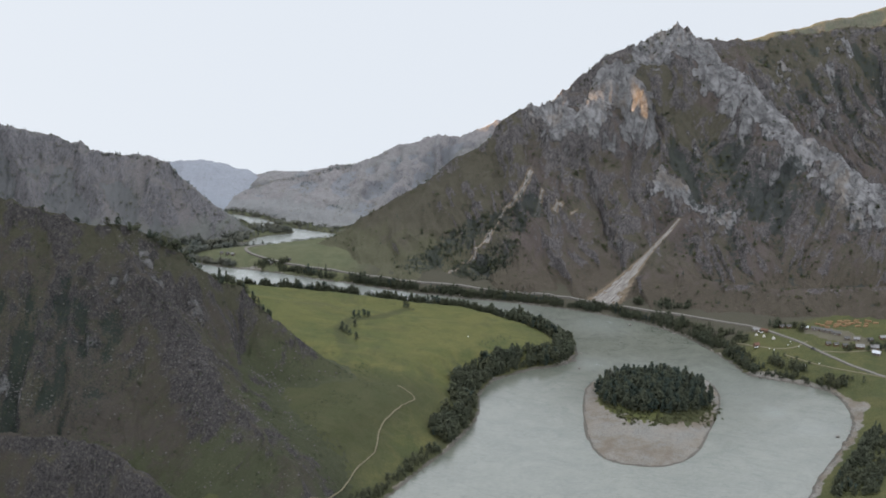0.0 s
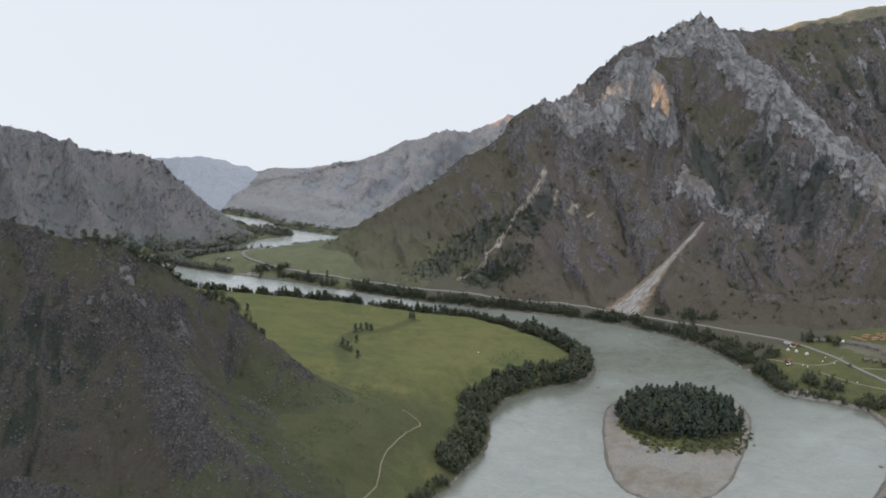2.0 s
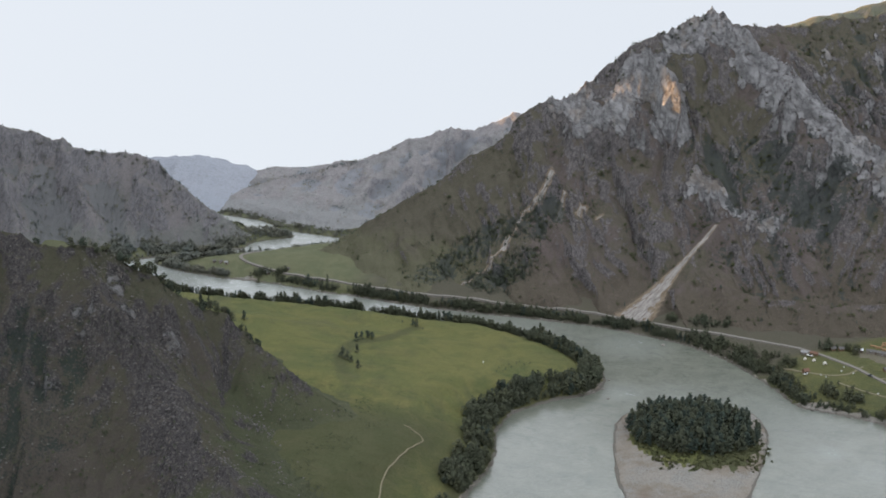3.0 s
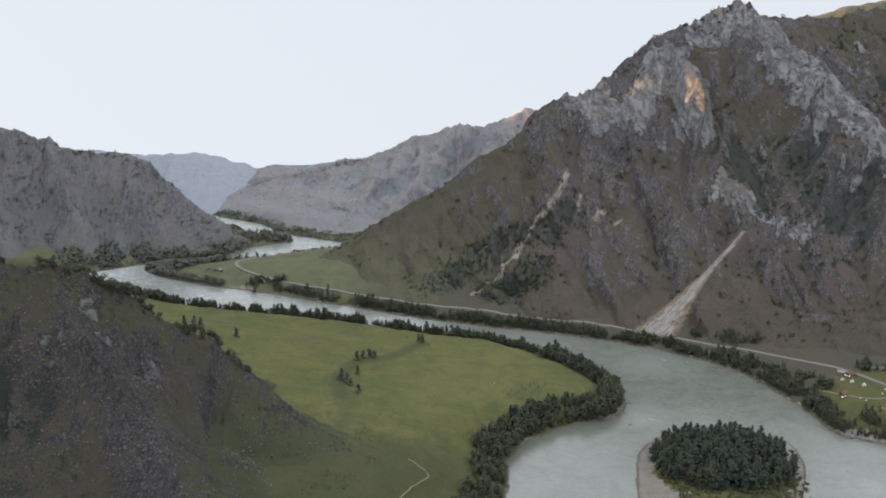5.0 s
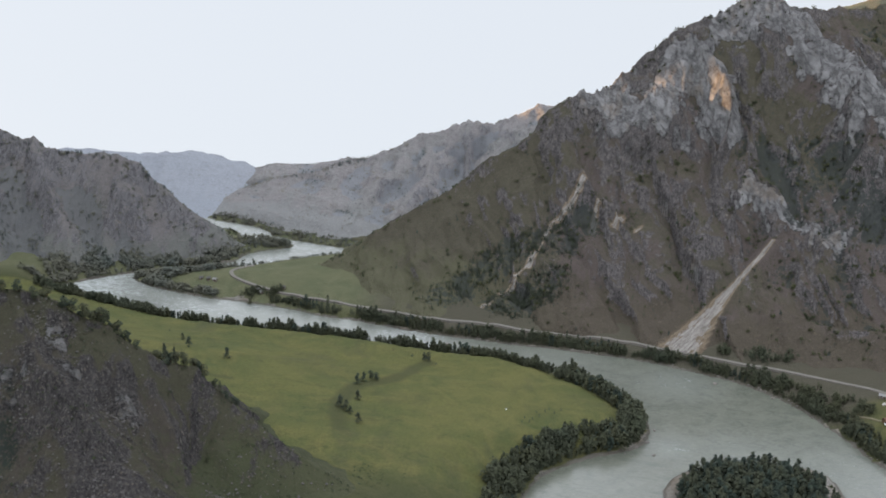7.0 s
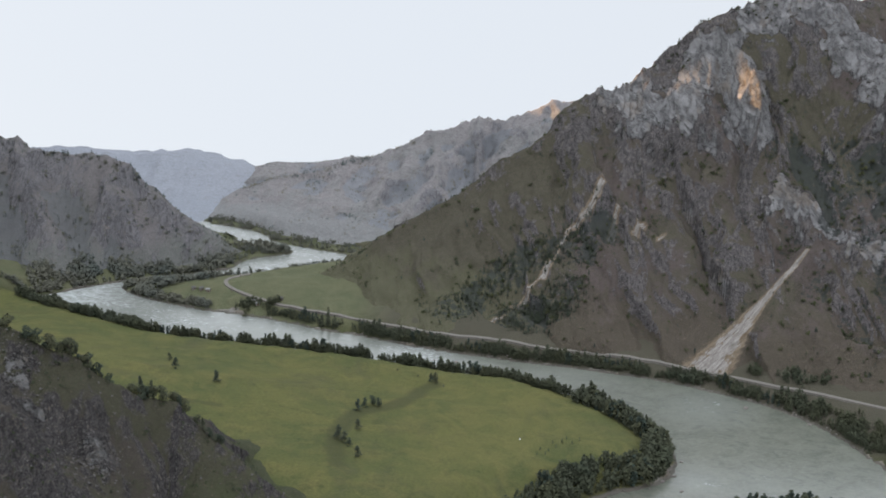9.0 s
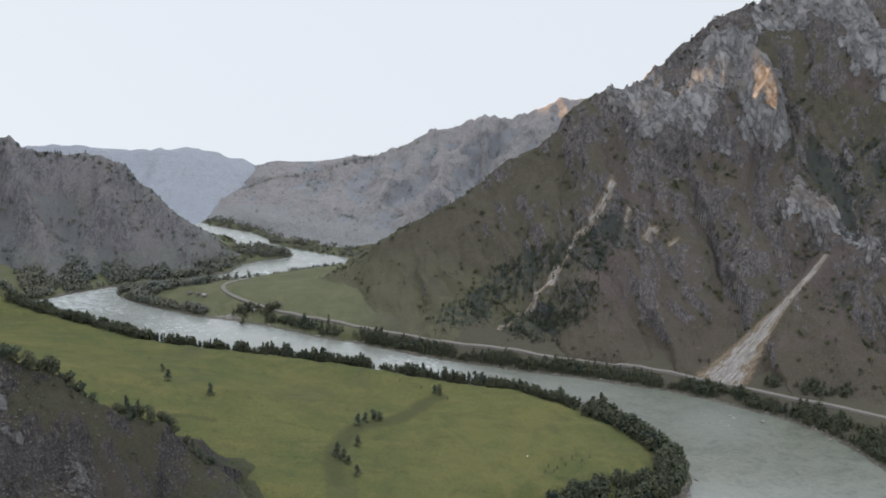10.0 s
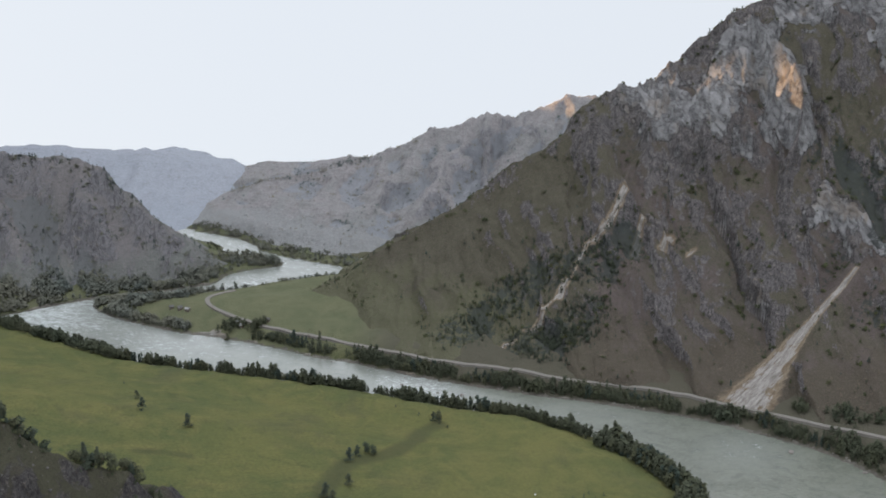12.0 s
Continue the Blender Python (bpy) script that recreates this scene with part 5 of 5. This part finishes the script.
MAT_PLANK = plain("grey_plank_wall", (0.20, 0.175, 0.15), 0.25, 1.2)
MAT_ROOF_DARK = plain("dark_sheet_roof", (0.10, 0.095, 0.09), 0.25, 1.0, 0.6)
MAT_ROOF_GREY = plain("grey_slate_roof", (0.24, 0.235, 0.23), 0.15, 1.0, 0.7)
MAT_ROOF_WHITE = plain("white_metal_roof", (0.55, 0.56, 0.58), 0.06, 0.8, 0.45)
MAT_CANVAS = plain("cream_tent_canvas", (0.52, 0.49, 0.45), 0.08, 1.2, 0.9)
MAT_DARKGLASS = plain("dark_window_glass", (0.03, 0.035, 0.04), 0.2, 2.0, 0.15, 0.5)
MAT_DOOR = plain("painted_wooden_door", (0.13, 0.09, 0.06), 0.2, 2.0)
MAT_LUMBER = plain("fresh_sawn_timber", (0.25, 0.155, 0.085), 0.25, 1.5)
MAT_WHITE = plain("white_paint", (0.8, 0.8, 0.78), 0.05, 2.0, 0.5)
MAT_CAR = plain("dark_car_paint", (0.05, 0.05, 0.06), 0.1, 2.0, 0.3, 0.5)
MAT_TYRE = plain("black_rubber", (0.02, 0.02, 0.02), 0.2, 3.0)
MAT_RED = plain("red_brown_roof", (0.15, 0.085, 0.06), 0.2, 1.2)


def box_bm(x0, x1, y0, y1, z0, z1, bevel=0.0):
    bm = bmesh.new()
    bmesh.ops.create_cube(bm, size=1.0)
    for v in bm.verts:
        v.co = Vector(((x0 + x1) / 2 + v.co.x * (x1 - x0), (y0 + y1) / 2 + v.co.y * (y1 - y0), (z0 + z1) / 2 + v.co.z * (z1 - z0)))
    if bevel:
        bmesh.ops.bevel(bm, geom=list(bm.edges), offset=bevel, segments=1, affect="EDGES")
    return bm


def gable_bm(w, d, z, rise, over=0.35, t=0.16):
    """Two roof slopes with thickness; the ridge runs along x."""
    bm = bmesh.new()
    a, b = w / 2 + over, d / 2 + over
    drop = rise * over / (d / 2)
    prof = [(-b, z - drop), (0, z + rise), (b, z - drop), (b, z - drop + t), (0, z + rise + t), (-b, z - drop + t)]
    ends = [[bm.verts.new((x, y, q)) for y, q in prof] for x in (-a, a)]
    for i in range(6):
        j = (i + 1) % 6
        bm.faces.new((ends[0][i], ends[0][j], ends[1][j], ends[1][i]))
    bm.faces.new(ends[0][::-1])
    bm.faces.new(ends[1])
    bmesh.ops.recalc_face_normals(bm, faces=bm.faces)
    return bm


def walls_bm(w, d, h, rise):
    bm = bmesh.new()
    prof = [(-d / 2, -1.0), (d / 2, -1.0), (d / 2, h), (0, h + rise), (-d / 2, h)]
    ends = [[bm.verts.new((x, y, q)) for y, q in prof] for x in (-w / 2, w / 2)]
    for i in range(5):
        j = (i + 1) % 5
        bm.faces.new((ends[0][i], ends[0][j], ends[1][j], ends[1][i]))
    bm.faces.new(ends[0][::-1])
    bm.faces.new(ends[1])
    bmesh.ops.recalc_face_normals(bm, faces=bm.faces)
    return bm


def house(name, x, y, turn, w, d, h, rise, wall_mat, roof_mat, label, windows=2, chimney=False, group="village houses"):
    root = tagged(new(name), label, "house" if name == "house" else name.split("_")[-1], group)
    z = max(ground_z(x, y), -9)
    root.matrix_basis = pose(x, y, z, 0, 0, turn)
    part("wall", walls_bm(w, d, h, rise), wall_mat, root)
    roof = part("roof", gable_bm(w, d, h, rise), roof_mat, root)
    for i in range(windows):
        cx = -w / 2 + w * (i + 1) / (windows + 1.6)
        win = part("window", box_bm(cx - 0.5, cx + 0.5, -d / 2 - 0.05, -d / 2 + 0.1, 1.0, 2.0), MAT_WHITE, root, "white-framed window")
        part("pane", box_bm(cx - 0.42, cx + 0.42, -d / 2 - 0.07, -d / 2 - 0.04, 1.08, 1.92), MAT_DARKGLASS, win)
    part("door", box_bm(w / 2 - 1.5, w / 2 - 0.6, -d / 2 - 0.05, -d / 2 + 0.1, 0.0, min(2.0, h - 0.1)), MAT_DOOR, root)
    if chimney:
        part("chimney", box_bm(w * 0.15, w * 0.15 + 0.5, 0.3, 0.8, h, h + rise + 0.9), MAT_BOULDER, roof)
    return root


def tent(x, y, k, label):
    root = tagged(new("tent"), label, "tent", "tents by the road")
    root.matrix_basis = pose(x, y, ground_z(x, y))
    n = 12
    v = [(1.25 * math.cos(2 * math.pi * i / n) * k, 1.25 * math.sin(2 * math.pi * i / n) * k, -0.3) for i in range(n)]
    v += [(1.2 * math.cos(2 * math.pi * i / n) * k, 1.2 * math.sin(2 * math.pi * i / n) * k, 0.7 * k) for i in range(n)]
    v += [(0.1 * math.cos(2 * math.pi * i / n) * k, 0.1 * math.sin(2 * math.pi * i / n) * k, 2.0 * k) for i in range(n)]
    f = [(a * n + i, a * n + (i + 1) % n, (a + 1) * n + (i + 1) % n, (a + 1) * n + i) for a in (0, 1) for i in range(n)]
    f.append(tuple(range(2 * n, 3 * n)))
    c = new("canvas", raw_mesh("canvas", v, f, MAT_CANVAS))
    c.parent = root
    part("flap", box_bm(-0.4, 0.4, -1.27 * k, -1.2 * k, 0.0, 0.65 * k), MAT_DOOR, root, "dark open entrance flap")
    return root


def lumber_stack(x, y, turn, w, d, h):
    root = tagged(new("timber_stack"), "stack of fresh orange-brown sawn timber", "timber stack", "timber stacks in the yard")
    root.matrix_basis = pose(x, y, ground_z(x, y), 0, 0, turn)
    n = max(2, int(h / 0.5))
    for i in range(n):
        part("board_layer", box_bm(-w / 2 + 0.1 * (i % 2), w / 2 - 0.12 * ((i + 1) % 2), -d / 2, d / 2, i * h / n - (0.6 if i == 0 else 0), (i + 0.85) * h / n, 0.03), MAT_LUMBER, root)
    return root


def wheel_bm(x, y, r=0.32, w=0.2):
    bm = bmesh.new()
    bmesh.ops.create_cone(bm, cap_ends=True, segments=14, radius1=r, radius2=r, depth=w, matrix=Matrix.Translation((x, y, r)) @ Matrix.Rotation(radians(90), 4, "X"))
    return bm


def car(x, y, turn, paint, label):
    root = tagged(new("car"), label, "car", "parked cars")
    root.matrix_basis = pose(x, y, ground_z(x, y) + 0.55, 0, 0, turn)
    part("body", box_bm(-2.1, 2.1, -0.85, 0.85, 0.3, 0.95, 0.14), paint, root)
    cab = box_bm(-1.2, 1.0, -0.75, 0.75, 0.9, 1.5, 0.05)
    for v in cab.verts:
        if v.co.z > 1.2:
            v.co.x *= 0.72
            v.co.y *= 0.86
    part("cabin", cab, MAT_DARKGLASS, root, "dark glazed cabin")
    for sx in (-1.3, 1.3):
        for sy in (-0.8, 0.8):
            part("wheel", wheel_bm(sx, sy), MAT_TYRE, root)
    return root


house("cabin", 277, 1044, 25, 4.6, 3.6, 2.1, 1.5, MAT_LOG, MAT_RED, "small brown log cabin with a reddish roof", 1)
house("house", 373, 1015, -35, 6.5, 4.6, 2.2, 1.5, MAT_PLANK, MAT_ROOF_WHITE, "plank house with a bright white metal roof", 2, True)
house("house", 375, 1027, -10, 6.5, 5.0, 2.3, 1.7, MAT_PLANK, MAT_ROOF_GREY, "grey plank house with a grey slate roof", 2, True)
house("house", 363, 1029, -8, 6.8, 4.6, 2.2, 1.6, MAT_LOG, MAT_ROOF_GREY, "log house with a grey slate roof", 2, True)
house("shed", 338, 1038, 5, 4.2, 3.4, 1.9, 1.2, MAT_LOG, MAT_ROOF_DARK, "small dark wooden shed beside the lane", 1)
house("shed", 344, 1035, 10, 4.0, 3.2, 1.9, 1.2, MAT_LOG, MAT_ROOF_DARK, "small dark wooden shed beside the lane", 1)
house("shed", 351, 1032, 5, 4.6, 3.6, 2.0, 1.3, MAT_LOG, MAT_ROOF_DARK, "small dark wooden shed beside the lane", 1)
house("shed", 357, 1047, 0, 4.6, 3.4, 2.0, 1.2, MAT_PLANK, MAT_ROOF_DARK, "dark weathered shed in the village", 1)
house("shed", 365, 1045, -12, 4.8, 3.6, 2.0, 1.2, MAT_PLANK, MAT_ROOF_GREY, "weathered shed with a grey roof", 1)
house("shed", 376, 1043, 8, 4.6, 3.4, 2.0, 1.2, MAT_PLANK, MAT_ROOF_DARK, "dark weathered shed in the village", 1)
house("shed", 388, 1046, 4, 5.0, 3.6, 2.0, 1.3, MAT_LOG, MAT_ROOF_GREY, "log shed with a grey roof", 1)
house("barn", 327, 1074, -20, 6.5, 4.0, 2.2, 1.0, MAT_PLANK, MAT_ROOF_WHITE, "open barn with a pale roof", 0)
house("barn", 336, 1069, -28, 8.5, 4.2, 2.2, 0.9, MAT_PLANK, MAT_ROOF_DARK, "long barn with a dark roof in the timber yard", 1)
house("barn", 344, 1064, -28, 8.5, 4.2, 2.2, 0.9, MAT_PLANK, MAT_ROOF_DARK, "long barn with a dark roof in the timber yard", 1)
house("barn", 351, 1058, -28, 8.0, 4.2, 2.2, 0.9, MAT_PLANK, MAT_ROOF_DARK, "long barn with a dark roof in the timber yard", 1)
house("shed", 308, 1080, 10, 4.0, 3.2, 2.0, 1.2, MAT_LOG, MAT_ROOF_DARK, "dark shed under the trees by the road", 1)
house("shed", 314, 1078, -6, 4.0, 3.2, 2.0, 1.2, MAT_LOG, MAT_ROOF_DARK, "dark shed under the trees by the road", 1)
house("shed", 284, 1076, -30, 5.0, 3.4, 2.1, 1.0, MAT_PLANK, MAT_ROOF_GREY, "roadside shed with a pale grey roof", 1)
house("shed", 291, 1073, -30, 6.0, 3.0, 2.1, 0.9, MAT_LOG, MAT_RED, "roadside stall with a reddish roof", 1)
tent(282, 1066, 1.05, "cream conical tent beside the road")
tent(288, 1062, 1.15, "cream conical tent beside the road")
tent(295, 1056, 1.3, "large cream conical tent beside the road")
for i, (x, y, w) in enumerate(((341, 1082, 5), (352, 1084, 6), (361, 1083, 5), (368, 1084, 6), (376, 1083, 5), (386, 1081, 6), (392, 1078, 5), (359, 1076, 4), (366, 1075, 5), (381, 1072, 4), (344, 1078, 5), (350, 1080, 6), (357, 1078, 6), (364, 1080, 5), (370, 1077, 6), (377, 1079, 5), (383, 1076, 4), (355, 1073, 5), (362, 1073, 4), (374, 1072, 5), (347, 1073, 4))):
    lumber_stack(x, y, 12 * ((i * 7) % 5 - 2), w, 1.8, 1.0 + 0.25 * (i % 3))
car(323, 1030, 118, MAT_CAR, "dark car driving along the road")
car(276, 1040, 40, MAT_WHITE, "white car parked beside the cabin")
car(287, 1071, 140, MAT_WHITE, "white car parked beside the roadside shed")


def beehive(x, y, label="small white wooden box in the grass"):
    root = tagged(new("beehive"), label, "beehive", "beehives in the meadow")
    root.matrix_basis = pose(x, y, ground_z(x, y))
    part("box", box_bm(-0.4, 0.4, -0.35, 0.35, -0.1, 0.7, 0.03), MAT_WHITE, root)
    part("lid", box_bm(-0.46, 0.46, -0.41, 0.41, 0.7, 0.82, 0.02), MAT_ROOF_GREY, root)


# the last one stands in for a white stone in the meadow
for x, y in ((309, 1002), (321, 1003), (300, 1006), (304, 1041), (312, 1036), (290, 1033), (308, 1048), (287, 1037), (23, 1040)):
    beehive(x, y)

# camp on the far loop of the river
for x, y, t, m in ((-240, 1312, 10, MAT_ROOF_DARK), (-227, 1307, -15, MAT_ROOF_GREY), (-233, 1309, 30, MAT_ROOF_DARK), (-186, 1289, 20, MAT_ROOF_GREY), (-164, 1289, -10, MAT_ROOF_DARK), (-182, 1284, 0, MAT_ROOF_GREY)):
    house("hut", x, y, t, 3.2, 2.5, 1.9, 0.9, MAT_PLANK, m, "small camp hut on the river meadow", 1, False, "camp huts")


def utility_pole(x, y, h=9.0):
    root = tagged(new("utility_pole"), "wooden utility pole beside the road", "pole", "utility poles")
    root.matrix_basis = pose(x, y, ground_z(x, y))
    v, f = trunk_shape(np.random.RandomState(5), h, 0.16, 8, 0.0)
    s = new("pole", raw_mesh("pole", v, f, MAT_BARK, True))
    s.parent = root
    part("crossarm", box_bm(-0.9, 0.9, -0.07, 0.07, h - 1.2, h - 1.0), MAT_BARK, root)


for x, y in ((-206, 1338), (-207, 1303), (-172, 1282), (-130, 1263)):
    utility_pole(x, y)


def boulder(x, y, k, label):
    rng = np.random.RandomState(int(abs(x * 7 + y)))
    bm = bmesh.new()
    bmesh.ops.create_icosphere(bm, subdivisions=2, radius=1.0)
    for v in bm.verts:
        v.co *= 1 + 0.35 * noise.noise(v.co * 1.3 + Vector((x, y, 0)))
        v.co.z *= 0.6
    me = bpy.data.meshes.new("boulder")
    bm.to_mesh(me)
    bm.free()
    me.materials.append(MAT_BOULDER)
    ob = tagged(new("boulder", me), label, "boulder", "boulders in the river")
    ob.matrix_basis = pose(x, y, 0.15 * k, 0, 0, rng.uniform(0, 360)) @ Matrix.Diagonal((k * 1.4, k, k * 0.8, 1))


for x, y, k in ((177, 1121, 1.6), (112, 1030, 2.0), (116, 1026, 1.2), (108, 1019, 1.5), (123, 1044, 1.0), (159, 1146, 1.1), (214, 1098, 1.2), (118, 1008, 1.1), (-20, 1189, 1.3), (-60, 1203, 1.1), (-36, 1192, 0.9), (300, 876, 1.5)):
    boulder(x, y, k, "dark wet boulder standing in the river")
